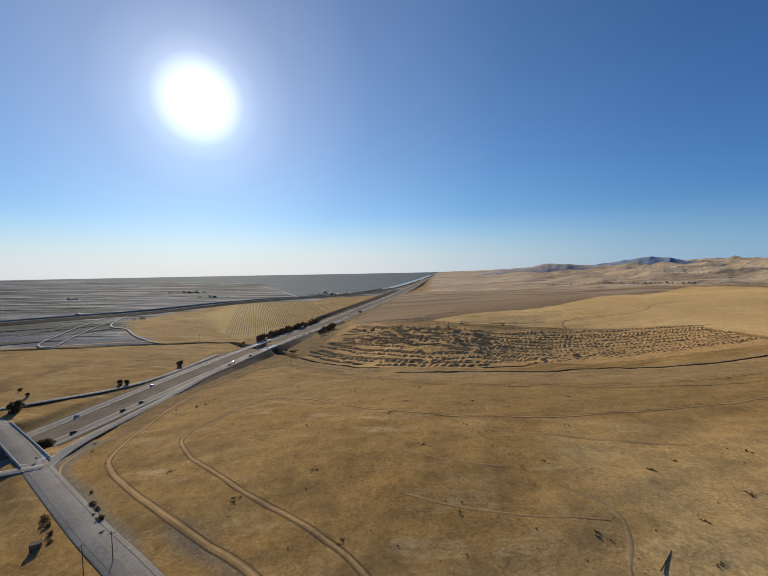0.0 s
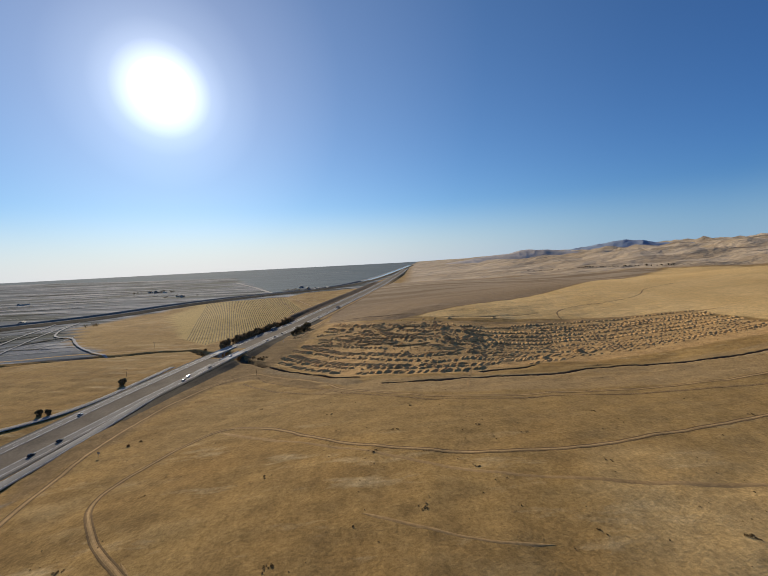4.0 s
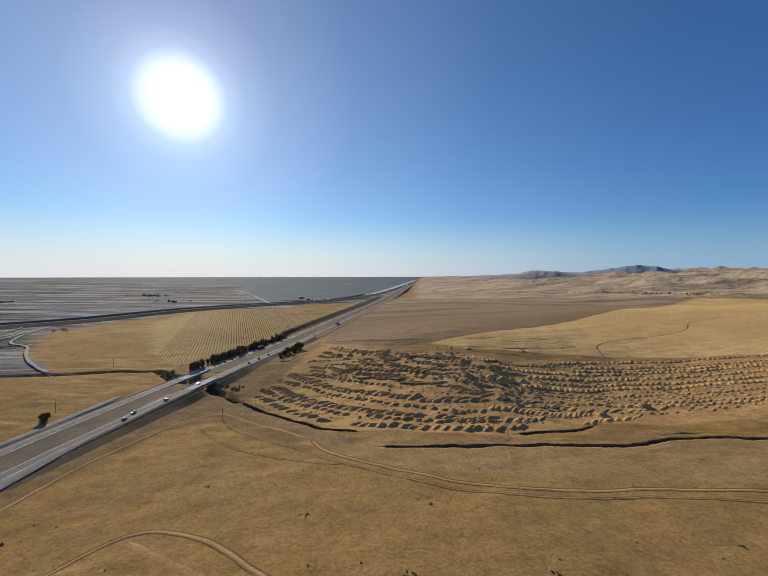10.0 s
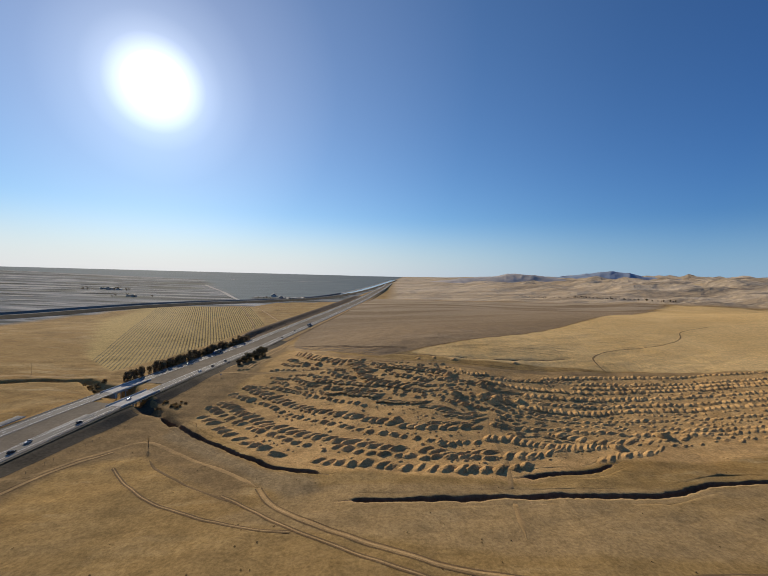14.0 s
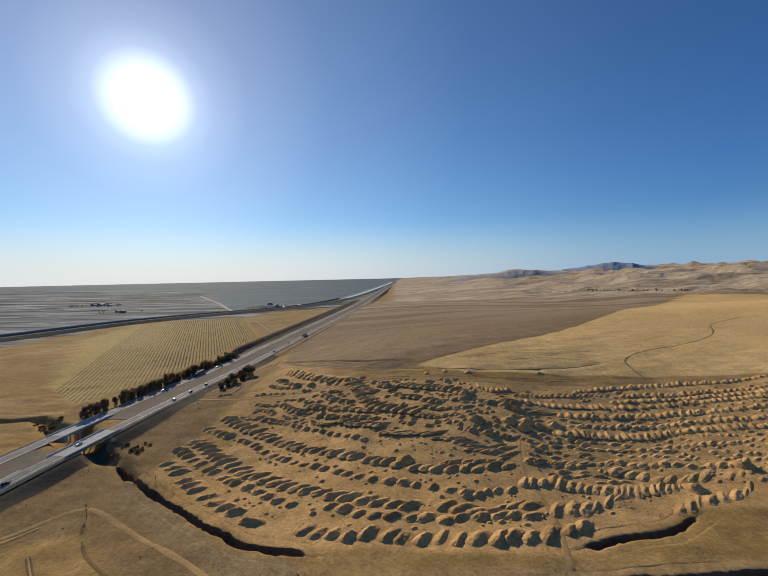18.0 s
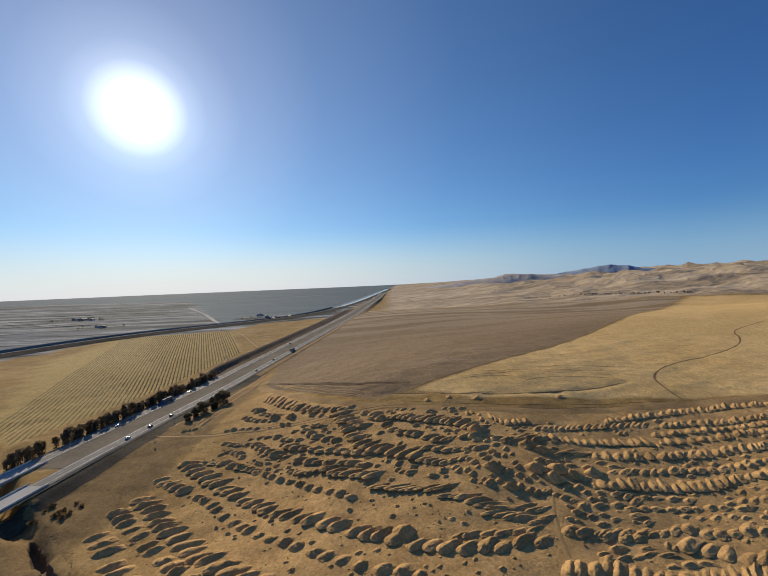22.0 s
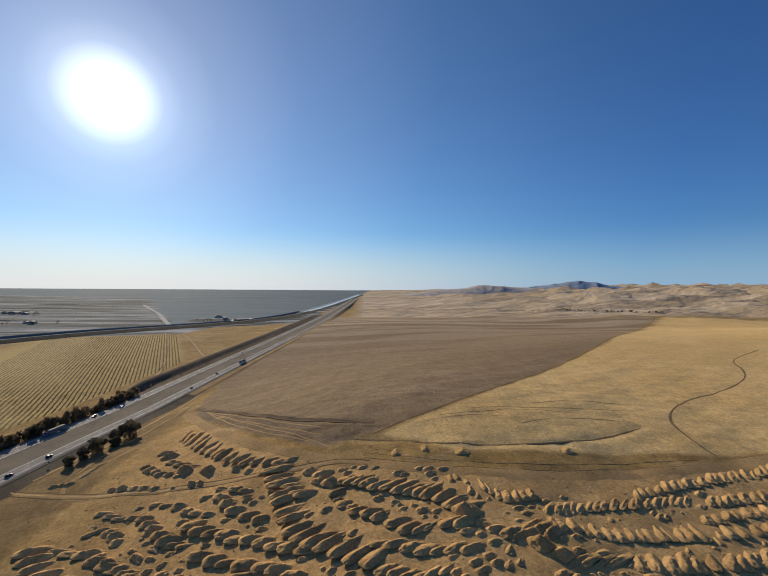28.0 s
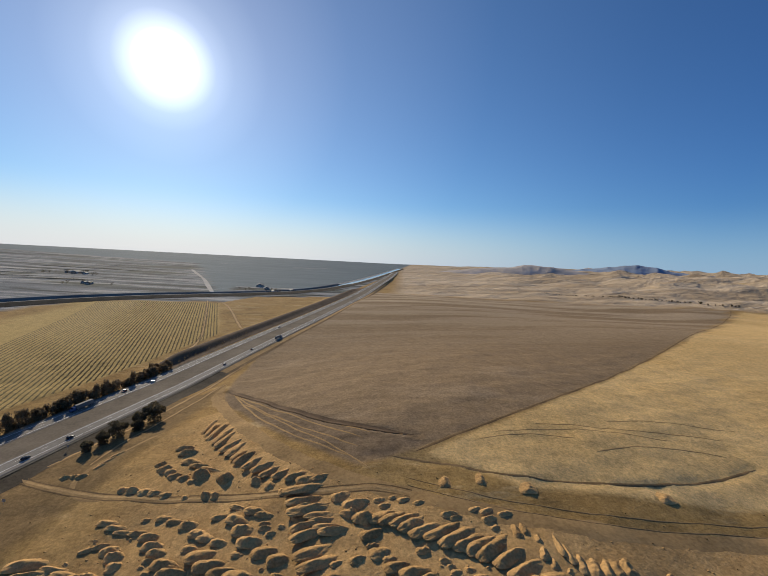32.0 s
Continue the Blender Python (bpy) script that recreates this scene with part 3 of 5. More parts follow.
def ribbon_mesh(name, p, offsets, heights, mat):
    """A strip along the points p; offsets across it (right positive), heights per point."""
    nrm = sides(p)
    k = len(offsets)
    verts, faces = [], []
    for i in range(len(p)):
        for j in range(k):
            x, y = p[i] + nrm[i] * offsets[j]
            verts.append((x, y, heights(x, y, i, j)))
    for i in range(len(p) - 1):
        for j in range(k - 1):
            a = i * k + j
            faces.append((a, a + 1, a + 1 + k, a + k))
    me = mesh_from(name, verts, faces, mat)
    return me


def child(name, me, parent, label=""):
    ob = new(name, me)
    ob.parent = parent
    if label:
        ob["label"] = label
    return ob


# ---- building helpers ----
def part(name, bm, mat, parent, label="", smooth=False):
    """Links a bmesh as one mesh object under a thing or a part."""
    me = bpy.data.meshes.new(name)
    bm.normal_update()
    bm.to_mesh(me)
    bm.free()
    me.materials.append(mat)
    if smooth:
        me.polygons.foreach_set("use_smooth", [True] * len(me.polygons))
    return child(name, me, parent, label)


def box(bm, c, size, bevel=0.0, turn=0.0):
    m = pose(*c, 0, 0, turn) @ Matrix.Diagonal((*size, 1))
    r = bmesh.ops.create_cube(bm, size=1.0, matrix=m)
    if bevel:
        es = list({e for v in r["verts"] for e in v.link_edges})
        bmesh.ops.bevel(bm, geom=es, offset=bevel, segments=1, affect="EDGES")
    return bm


def boxed(*a, **k):
    return box(bmesh.new(), *a, **k)


def tube(bm, a, b, ra, rb, seg=6):
    a, b = Vector(a), Vector(b)
    d = b - a
    m = Matrix.Translation((a + b) / 2) @ d.to_track_quat("Z", "Y").to_matrix().to_4x4()
    bmesh.ops.create_cone(bm, cap_ends=True, segments=seg, radius1=ra, radius2=rb, depth=d.length, matrix=m)
    return bm


def thing(name, label, category, group="", m=None, kind=""):
    ob = tagged(new(name), label, category, group, kind)
    if m is not None:
        ob.matrix_world = m
    return ob


# ---- cut channels with steep crumbling banks ----
def channel(line, half, depth, label, seed, rim=False):
    (ax, ay), (bx, by), (cx, cy), (dx, dy) = line[0], line[1], line[-2], line[-1]
    la, lb = 9 / math.hypot(ax - bx, ay - by), 9 / math.hypot(dx - cx, dy - cy)
    p = smooth_line([(ax + (ax - bx) * la, ay + (ay - by) * la)] + list(line) + [(dx + (dx - cx) * lb, dy + (dy - cy) * lb)], 1.1)
    nrm = sides(p)
    r = np.random.RandomState(seed)
    u = np.arange(len(p)) * 1.1
    bump = lambda step_: np.interp(np.arange(len(p)), np.arange(0, len(p) + 2 * step_, step_), r.uniform(-1, 1, len(np.arange(0, len(p) + 2 * step_, step_))))
    ends = np.clip((np.minimum(u, u[-1] - u) - 8) / 3.5, 0.02, 1)
    rows_ = []
    for sgn in (-1, 1):
        rag = half * (1 + 0.34 * bump(9) + 0.26 * bump(2)) * np.sqrt(ends)
        rows_.append((sgn, rag))
    dep = depth * (1 + 0.2 * bump(12)) * ends
    P = []
    for sgn, rag in rows_:
        side = []
        for k, (out, z) in enumerate(((8.6, -0.03), (5.6, 0.03), (1.2, 0.05), (0.25, 0.0), (0.0, -0.12), (-0.35, -0.55), (-0.75, -0.9))):
            o = rag + out if k < 5 else np.maximum(rag + out, rag * 0.45)
            if k == 0:
                o = 0 * rag + half + 5.4
            if k == 1:
                o = 0 * rag + half + 3.6
            xy = p + nrm * (sgn * o)[:, None]
            zz = ground_z(xy[:, 0], xy[:, 1], False) + (z if k < 5 else z * dep)
            side.append(np.c_[xy, zz])
        P.append(side)
    mid = np.c_[p, ground_z(p[:, 0], p[:, 1], False) - dep]
    cols = P[0] + [mid] + P[1][::-1]
    V = np.stack(cols, 1)
    n, k = V.shape[:2]
    i = (np.arange(n - 1)[:, None] * k + np.arange(k - 1)[None]).ravel()
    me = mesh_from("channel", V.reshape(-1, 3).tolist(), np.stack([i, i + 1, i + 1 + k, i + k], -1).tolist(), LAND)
    # inner walls and floor carry the channel's shade as a darker soil colour
    me.materials.append(DITCH_SHADE)
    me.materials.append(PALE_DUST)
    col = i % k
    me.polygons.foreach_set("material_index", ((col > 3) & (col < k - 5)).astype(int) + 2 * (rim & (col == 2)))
    paint_land(me, V[..., 0], V[..., 1])
    return tagged(new("channel", me), label, "ditch", kind="structure")


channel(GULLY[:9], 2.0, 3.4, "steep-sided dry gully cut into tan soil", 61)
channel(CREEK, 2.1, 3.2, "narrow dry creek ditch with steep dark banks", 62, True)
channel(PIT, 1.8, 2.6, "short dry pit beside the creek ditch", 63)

# ---- freeway ----
yy = np.r_[np.arange(-700, 1000, 6.0), np.arange(1000, 5000, 30.0)]
centre = np.stack([curve_x(yy), yy], 1)
freeway = tagged(new("road"), "divided four-lane freeway of worn grey asphalt", "freeway", kind="structure")
OFF = 15.5


def crown(*hs):
    return lambda x, y, i, j: road_z(centre[i, 1]) + hs[j]


for sgn in (-1, 1):
    o = sgn * OFF
    child("carriageway", ribbon_mesh("carriageway", centre, [o - 3.7, o, o + 3.7], crown(0.22, 0.26, 0.22), LANES), freeway, "pale worn traffic lanes")
    child("outer_shoulder", ribbon_mesh("outer_shoulder", centre, sorted([o + sgn * 3.7, o + sgn * 6.6, o + sgn * 6.9]), crown(*((0.22, 0.17, -0.1) if sgn > 0 else (-0.1, 0.17, 0.22))), SHOULDER), freeway, "pale worn shoulder")
    child("inner_shoulder", ribbon_mesh("inner_shoulder", centre, sorted([o - sgn * 3.7, o - sgn * 5.3, o - sgn * 5.6]), crown(*((-0.1, 0.18, 0.22) if sgn > 0 else (0.22, 0.18, -0.1))), SHOULDER), freeway, "narrow inner asphalt shoulder")
    for ob in freeway.children:
        if "shoulder" in ob.name:
            ob.data.polygons.foreach_set("use_smooth", [False] * len(ob.data.polygons))
    for w, mat in ((o - 3.6, PAINT), (o + 3.6, PAINT)):
        child("edge_line", ribbon_mesh("edge_line", centre, [w - 0.19, w + 0.19], crown(0.275, 0.275), mat), freeway, "painted white edge line")
    verts, faces = [], []
    for y in np.arange(-300, 1500, 14.6):
        x = float(curve_x(y)) + o
        x2 = float(curve_x(y + 3.6)) + o
        k = len(verts)
        verts += [(x - 0.1, y, road_z(y) + 0.29), (x + 0.1, y, road_z(y) + 0.29), (x2 + 0.1, y + 3.6, road_z(y + 3.6) + 0.29), (x2 - 0.1, y + 3.6, road_z(y + 3.6) + 0.29)]
        faces.append((k, k + 1, k + 2, k + 3))
    tagged(child("lane_dashes", mesh_from("lane_dashes", verts, faces, PAINT, False), freeway, "dashed white lane marks"), kind="stuff")
for stretch in (centre[yy < 390], centre[yy > 436]):
    child("median", ribbon_mesh("median", stretch, [-9.9, -5, 0, 5, 9.9], lambda x, y, i, j: float(road_z(stretch[i, 1])) + (0.08, -0.1, -0.25, -0.1, 0.08)[j], MEDIAN), freeway, "dry weedy earth median")
for o in (23.2, -23.2):
    child("gravel_verge", ribbon_mesh("gravel_verge", centre, sorted([o - math.copysign(1.2, o), o + math.copysign(1.2, o)]), crown(-0.02, -0.02), VERGE), freeway, "dark gravel verge")


near_side = centre[(yy > 215) & (yy < 690)]
beyond = centre[(yy > 680) & (yy < 2400)]
far_side = centre[(yy > 662) & (yy < 1700)]
# draped ribbon whose weed colour also holds the slope's shade
child("embankment", ribbon_mesh("embankment", near_side, [22.9, 26, 29, 32, 35], lambda x, y, i, j: float(draped(x, y)) + (0.12, 0.2, 0.2, 0.2, 0.06)[j], EMBANK), freeway, "weedy embankment slope darkened to show its shade")
child("dirt_verge", ribbon_mesh("dirt_verge", beyond, [24.4, 27.5, 31], lambda x, y, i, j: float(draped(x, y)) + 0.3, TRACK), freeway, "pale dirt verge beside the lanes")
child("verge_ditch", ribbon_mesh("verge_ditch", beyond, [31, 33, 35], lambda x, y, i, j: float(draped(x, y)) + (0.3, 0.16, 0.2)[j], RUT), freeway, "dark furrow at the field edge")
# brown soil of the cut, with its shade put into the colour
child("embankment", ribbon_mesh("embankment", far_side, [-48, -46, -44, -41, -38, -35, -33, -31, -29, -26.5, -24], lambda x, y, i, j: float(draped(x, y)) + (0.0 if j in (0, 10) else 0.5), EMBANK_BROWN), freeway, "brown cut slope darkened to show its shade")


def road_frame(y):
    """Pose on the freeway's centre line, x across to the right and y ahead."""
    dx = float(curve_x(y + 5) - curve_x(y - 5)) / 10
    return pose(float(curve_x(y)), y, float(road_z(y)), 0, 0, -math.degrees(math.atan(dx)))


# ---- creek bridges ----
def creek_bridge(off, y0, length):
    b = thing("bridge", "pale concrete freeway bridge over a dry creek", "bridge", "freeway bridges", road_frame(y0) @ pose(off, 0, 0))
    part("deck", boxed((0, 0, 0.06), (12.6, length, 0.55), 0.05), CONCRETE, b, "pale concrete bridge deck")
    for x in (-6.2, 6.2):
        part("parapet", boxed((x, 0, 0.75), (0.45, length + 4, 0.85), 0.06), PALE_CONCRETE, b, "bright concrete parapet")
    for x in (-4.8, -1.6, 1.6, 4.8):
        part("girder", boxed((x, 0, -0.85), (0.7, length, 1.3), 0.05), CONCRETE, b)
    for y in (-length * 0.17, length * 0.17):
        p = part("pier_cap", boxed((0, y, -1.85), (12.0, 1.2, 0.8), 0.08), CONCRETE, b)
        for x in (-4.2, 0, 4.2):
            part("pier", tube(bmesh.new(), (x, y, -2.2), (x, y, -10.5), 0.55, 0.55, 10), CONCRETE, p)
    for y in (-length / 2, length / 2):
        part("abutment", boxed((0, y, -2.3), (13.6, 2.2, 4.2), 0.1), CONCRETE, b)
    return b


creek_bridge(OFF, 399, 40)
creek_bridge(-OFF, 427, 40)


def guard_rail(off, y0, y1):
    g = thing("guard_rail", "galvanised steel guard rail on posts beside the bridge", "guard rail", "guard rails")
    p = np.stack([curve_x(np.arange(y0, y1, 4.0)) + off, np.arange(y0, y1, 4.0)], 1)
    z = lambda y: float(road_z(y))
    verts, faces = [], []
    for k, (x, y) in enumerate(p):
        for dx, h in ((0, 0.45), (0.07, 0.52), (0, 0.6), (0.07, 0.68), (0, 0.75)):
            verts.append((x + dx, y, z(y) + h + 0.1))
        if k:
            faces += [(5 * k - 5 + j, 5 * k + j, 5 * k + j + 1, 5 * k - 4 + j) for j in range(4)]
    child("rail", mesh_from("rail", verts, faces, STEEL), g)
    post = boxed((0, 0, 0.35), (0.16, 0.2, 0.9))
    first = None
    for x, y in p:
        if first is None:
            first = part("post", post, STEEL, g)
            first.location = (x - 0.12, y, z(y))
        else:
            q = child("post", first.data, g)
            q.location = (x - 0.12, y, z(y))


guard_rail(OFF + 7.1, 421, 470)
guard_rail(OFF + 7.1, 318, 378)
guard_rail(-OFF - 7.1, 450, 500)
guard_rail(-OFF - 7.1, 350, 405)

# ---- interchange ----
CROSS_LINE = smooth_line(CROSS, 4.0)
cross_road = tagged(new("road", ribbon_mesh("cross_road", CROSS_LINE, [-6.2, -5.6, 0, 5.6, 6.2], lambda x, y, i, j: float(cross_z(CROSS_LINE[i, 0])) + (-0.25, 0.12, 0.2, 0.12, -0.25)[j], CROSS_ASPHALT)), "grey two-lane county road crossing the freeway", "road", kind="structure")
for o, mat in ((-0.22, YELLOW), (0.22, YELLOW), (-4.2, SHOULDER), (4.2, SHOULDER)):
    child("road_line", ribbon_mesh("road_line", CROSS_LINE, [o - 0.1, o + 0.1], lambda x, y, i, j: float(cross_z(CROSS_LINE[i, 0])) + 0.24, mat), cross_road, "painted road line")


def ramp_road(points, width, zs, label):
    p = smooth_line(points, 4.0)
    h = np.interp(np.linspace(0, 1, len(p)), np.linspace(0, 1, len(zs)), zs)
    r = tagged(new("road", ribbon_mesh("ramp_road", p, [-width / 2 - 0.5, -width / 2, 0, width / 2, width / 2 + 0.5], lambda x, y, i, j: max(h[i], float(draped(x, y)) + 0.12) + (-0.35, 0.1, 0.16, 0.1, -0.35)[j], ASPHALT)), label, "ramp", kind="structure")
    for o in (-width / 2 + 0.6, width / 2 - 0.6):
        child("road_line", ribbon_mesh("road_line", p, [o - 0.09, o + 0.09], lambda x, y, i, j: max(h[i], float(draped(x, y)) + 0.12) + 0.2, PAINT), r)
    return r


ramp_road([(-192, 58), (-200, 78), (-204, 105), (-204, 150), (-203, 200), (-202, 260), (-198, 315), (-190, 360)], 7.5, [-8.3, -9, -10.5, -11.3, -11.2, -10.8, -9.8, -8.8], "asphalt on-ramp curving down to the freeway")
ramp_road([(-196, 66), (-216, 58), (-240, 40), (-262, 0), (-276, -60), (-284, -140)], 7.0, [-8.2, -8.6, -10, -12, -14, -15], "asphalt off-ramp meeting the county road")
ramp_road([(-330, 150), (-312, 168), (-288, 190), (-266, 216), (-252, 250), (-244, 300), (-234, 360)], 6.5, [-8.6, -9, -10, -11, -11, -10, -8.8], "narrow ramp on the far side of the freeway")


def overpass():
    x0, y0, x1, y1 = -284, 123, -206, 71
    cx, cy, turn = (x0 + x1) / 2, (y0 + y1) / 2, math.degrees(math.atan2(y1 - y0, x1 - x0))
    length = math.hypot(x1 - x0, y1 - y0)
    b = thing("overpass", "concrete road overpass above the freeway", "overpass", m=pose(cx, cy, -8.1, 0, 0, turn))
    part("deck", boxed((0, 0, -0.55), (length, 13.4, 0.9), 0.08), CONCRETE, b)
    for y in (-6.5, 6.5):
        part("barrier", boxed((0, y, 0.55), (length + 6, 0.35, 1.0), 0.06), PALE_CONCRETE, b)
    for x in (-26, 0, 26):
        for y in (-4, 4):
            part("column", tube(bmesh.new(), (x, y, -1), (x, y, -8.5), 0.6, 0.6, 10), CONCRETE, b)
    for x in (-length / 2, length / 2):
        part("abutment", boxed((x, 0, -3.4), (3, 13.4, 5.0), 0.1), CONCRETE, b)


overpass()


CANAL_AT = np.array([(-1600, 200), (-1000, 480), (-840, 660), (-745, 880), (-650, 1070), (-500, 1190), (-357, 1285)], float)

# ---- dirt tracks ----
def dirt_track(points, width, label, gap=3.0, ruts=True, mat=None, lift=0.0):
    p = smooth_line(points, gap)
    r = np.random.RandomState(len(p))
    wid = width / 2 * (1 + 0.25 * np.interp(np.arange(len(p)), np.arange(0, len(p) + 8, 4), r.uniform(-1, 1, len(np.arange(0, len(p) + 8, 4)))))
    ends = np.clip(np.minimum(np.arange(len(p)), np.arange(len(p))[::-1]) * gap / (4 * width), 0.06, 1)
    wid = wid * ends
    nrm = sides(p)
    verts, faces = [], []
    for i in range(len(p)):
        for o, h in ((-1, 0.0), (-0.5, 0.08), (0, 0.1), (0.5, 0.08), (1, 0.0)):
            x, y = p[i] + nrm[i] * o * wid[i]
            verts.append((x, y, float(draped(x, y, h + lift + (0 if gap < 10 else 0.9 if gap < 20 else 1.8)))))
        if i:
            faces += [(5 * i - 5 + j, 5 * i - 4 + j, 5 * i + 1 + j, 5 * i + j) for j in range(4)]
    t = new("dirt_track", mesh_from("dirt_track", verts, faces, mat or TRACK))
    tagged(t, label, "track", kind="structure")
    if ruts:
        child("crown_strip", ribbon_mesh("crown_strip", p, [-width * 0.16, 0, width * 0.16], lambda x, y, i, j: float(draped(x, y, 0.17 if j == 1 else 0.12)), PALE_DUST), t, "pale dusty strip between the wheel ruts")
        for o in (-width * 0.47, width * 0.47):
            child("rut", ribbon_mesh("rut", p, [o - 0.36, o, o + 0.36], lambda x, y, i, j: float(draped(x, y, 0.14 if j == 1 else 0.09)), RUT), t, "dark wheel rut")
    return t


FIELD_TRACK = [(22, -52), (-9, -16), (-19, -6), (-32, 4), (-49, 17), (-65, 27), (-89, 48), (-106, 61), (-122, 78), (-134, 93), (-136, 107), (-128, 127), (-116, 155), (-99, 171), (-70, 162), (-39, 136), (-16, 121), (3, 112), (21, 106), (38, 102), (54, 99), (71, 98), (91, 100), (112, 104), (154, 114), (230, 132), (330, 152)]
dirt_track(FIELD_TRACK, 2.6, "curving two-rut farm track across dry grass")
dirt_track([(-14, -42), (-46, -15), (-58, -7), (-74, 3), (-91, 14), (-115, 31), (-137, 47), (-155, 62), (-165, 73), (-171, 92), (-176, 125), (-182, 165), (-180, 223), (-165, 285), (-144, 314)], 3.2, "pale farm track beside the freeway fence")
dirt_track([(4, 22), (24, 13), (51, 8), (84, 7)], 1.4, "faint dry wheel mark in grass", ruts=False)
dirt_track([(-9, 63), (15, 51), (36, 42), (56, 41)], 1.4, "faint dry wheel mark in grass", ruts=False)
dirt_track([(-93, 54), (-84, 45), (-74, 33)], 1.2, "faint dry wheel mark in grass", ruts=False)
dirt_track([(-170, 280), (-150, 314), (-136, 328), (-120, 319), (-98, 302), (-76, 286), (-58, 273), (-46, 262)], 2.4, "pale track along the gully bank", ruts=False)
dirt_track([(-132, 290), (-112, 268), (-92, 252), (-62, 236), (-37, 226), (-22, 224)], 1.4, "thin looping track round a hollow", ruts=True)
# dark strip takes the place of shading on the hollow's slope
dirt_track([(-118, 300), (-106, 285), (-83, 268), (-62, 254), (-46, 243)], 1.3, "dark strip painted for the shade along a hollow", ruts=False, mat=RUT)
dirt_track([(-186, 106), (-193, 87), (-189, 70), (-181, 59), (-167, 48), (-146, 32), (-123, 16), (-104, 2), (-82, -12)], 0.9, "pale worn verge edge by the county road", ruts=False, mat=PALE_DUST)
dirt_track([(-46, 262), (-38, 246), (-15, 228), (7, 214), (26, 203), (44, 196), (62, 191), (85, 189), (113, 191), (145, 193), (204, 190), (300, 198), (420, 220), (560, 260)], 3.0, "pale dirt track along the dry creek")
dirt_track([(-104, 164), (-60, 138), (-10, 112), (40, 82), (100, 70), (160, 66)], 2.6, "faint worn track over a grassy rise", ruts=False)
dirt_track([(-62, 256), (-48, 245), (-29, 230), (-15, 220), (6, 206), (24, 195), (42, 189), (58, 184), (85, 182), (116, 184), (170, 182), (260, 176), (380, 190)], 1.6, "brown worn track by the creek", ruts=True)
dirt_track([(-150, 492), (-133, 484), (-106, 475), (-84, 469), (-61, 464), (-41, 462), (-21, 458), (-1, 456), (19, 456), (35, 455), (50, 449)], 4.2, "dirt haul track through the spoil heaps")
dirt_track([(-86, 469), (-100, 470), (-110, 474), (-116, 482), (-118, 492), (-116, 506), (-104, 524), (-97, 536)], 2.2, "looping dirt track beside the embankment", ruts=False)
dirt_track([(-96, 640), (-92, 604), (-84, 586), (-54, 536), (-24, 498), (0, 476), (24, 460), (52, 446), (80, 437), (110, 430), (146, 428), (189, 429), (252, 436), (340, 441), (470, 430)], 9.0, "wide bare haul road behind the spoil heaps", ruts=False)
for x, y, run, bend in ((88, 488, 60, 9), (100, 497, 110, 8), (128, 508, 120, 2), (150, 482, 80, 12), (180, 520, 90, 6)):
    dirt_track([(x, y), (x + run * 0.35, y + bend * 0.8), (x + run * 0.7, y + bend), (x + run, y + bend * 0.6)], 1.0, "thin dark streak across the golden field", ruts=False, mat=TRACK)
for shift in (0, 5):
    dirt_track([(47, 455 + shift), (71, 444 + shift), (95, 437 + shift), (120, 433 + shift), (146, 432 + shift), (175, 433 + shift), (205, 434 + shift), (239, 436 + shift)], 0.7, "thin wheel rut along the haul road", ruts=False, mat=WORN_SOIL)
dirt_track([(40, 477), (72, 467), (99, 457), (136, 458), (170, 459), (205, 468), (240, 482)], 1.6, "darker brown strip along an eroded bank", ruts=False, mat=WORN_SOIL)
dirt_track([(255, 441), (256, 456), (264, 478), (270, 490), (288, 508), (315, 524), (345, 538), (378, 546), (444, 575), (480, 605), (501, 635), (531, 653), (600, 680)], 1.7, "looping farm track up a golden hillside", ruts=False, mat=WORN_SOIL)
dirt_track([(53, 479), (79, 493), (138, 532), (204, 585), (307, 670), (451, 779), (704, 998), (910, 1170), (1060, 1318)], 1.7, "dark furrow between ploughed and golden fields", ruts=False, mat=RUT)
# dark ribbon paints the shade of the ditch bank
dirt_track([(-87, 616), (-56, 584), (-21, 543), (7, 520), (32, 504), (57, 493)], 4.4, "field ditch with its shade in a dark soil colour", ruts=False, mat=DITCH_SHADE, lift=0.45)
for far in (0.12, 0.3, 0.52, 0.78):
    dirt_track([(-89 + 12 * far, 618 - 14 * far), (-40 - 5 * far, 568 - 36 * far), (0 - 14 * far, 530 - 34 * far), (34 - 14 * far, 502 - 32 * far)], 1.3, "pale curved furrow ridge in turned soil", ruts=False, mat=TRACK)
dirt_track([(-60, 572), (-20, 520), (12, 490), (33, 464)], 1.1, "pale curved furrow ridge in turned soil", ruts=False, mat=TRACK)
dirt_track([(69, 214), (72, 228), (78, 252), (85, 270), (88, 285), (89, 300), (88, 312), (92, 327), (97, 341), (104, 352)], 2.4, "dirt crossing between rows of spoil heaps", ruts=False)
dirt_track([(-150, 480), (-138, 520), (-122, 560), (-112, 620), (-104, 700), (-92, 800), (-62, 930)], 4.0, "dirt track along the freeway embankment")
dirt_track([(-98, 640), (-106, 580), (-118, 530), (-120, 500)], 3.0, "dirt track at the embankment foot", ruts=True)
dirt_track([(66, -60), (75, -17), (83, -6), (88, 6), (88, 14), (81, 21), (70, 29)], 1.7, "washed drain in dry grass", ruts=False, mat=GREY_SILT)
dirt_track([(-470, 392), (-549, 411), (-601, 526), (-696, 726), (-740, 812)], 3.0, "pale straight field road in the valley", ruts=False, mat=VALLEY_ROAD, lift=1.7)
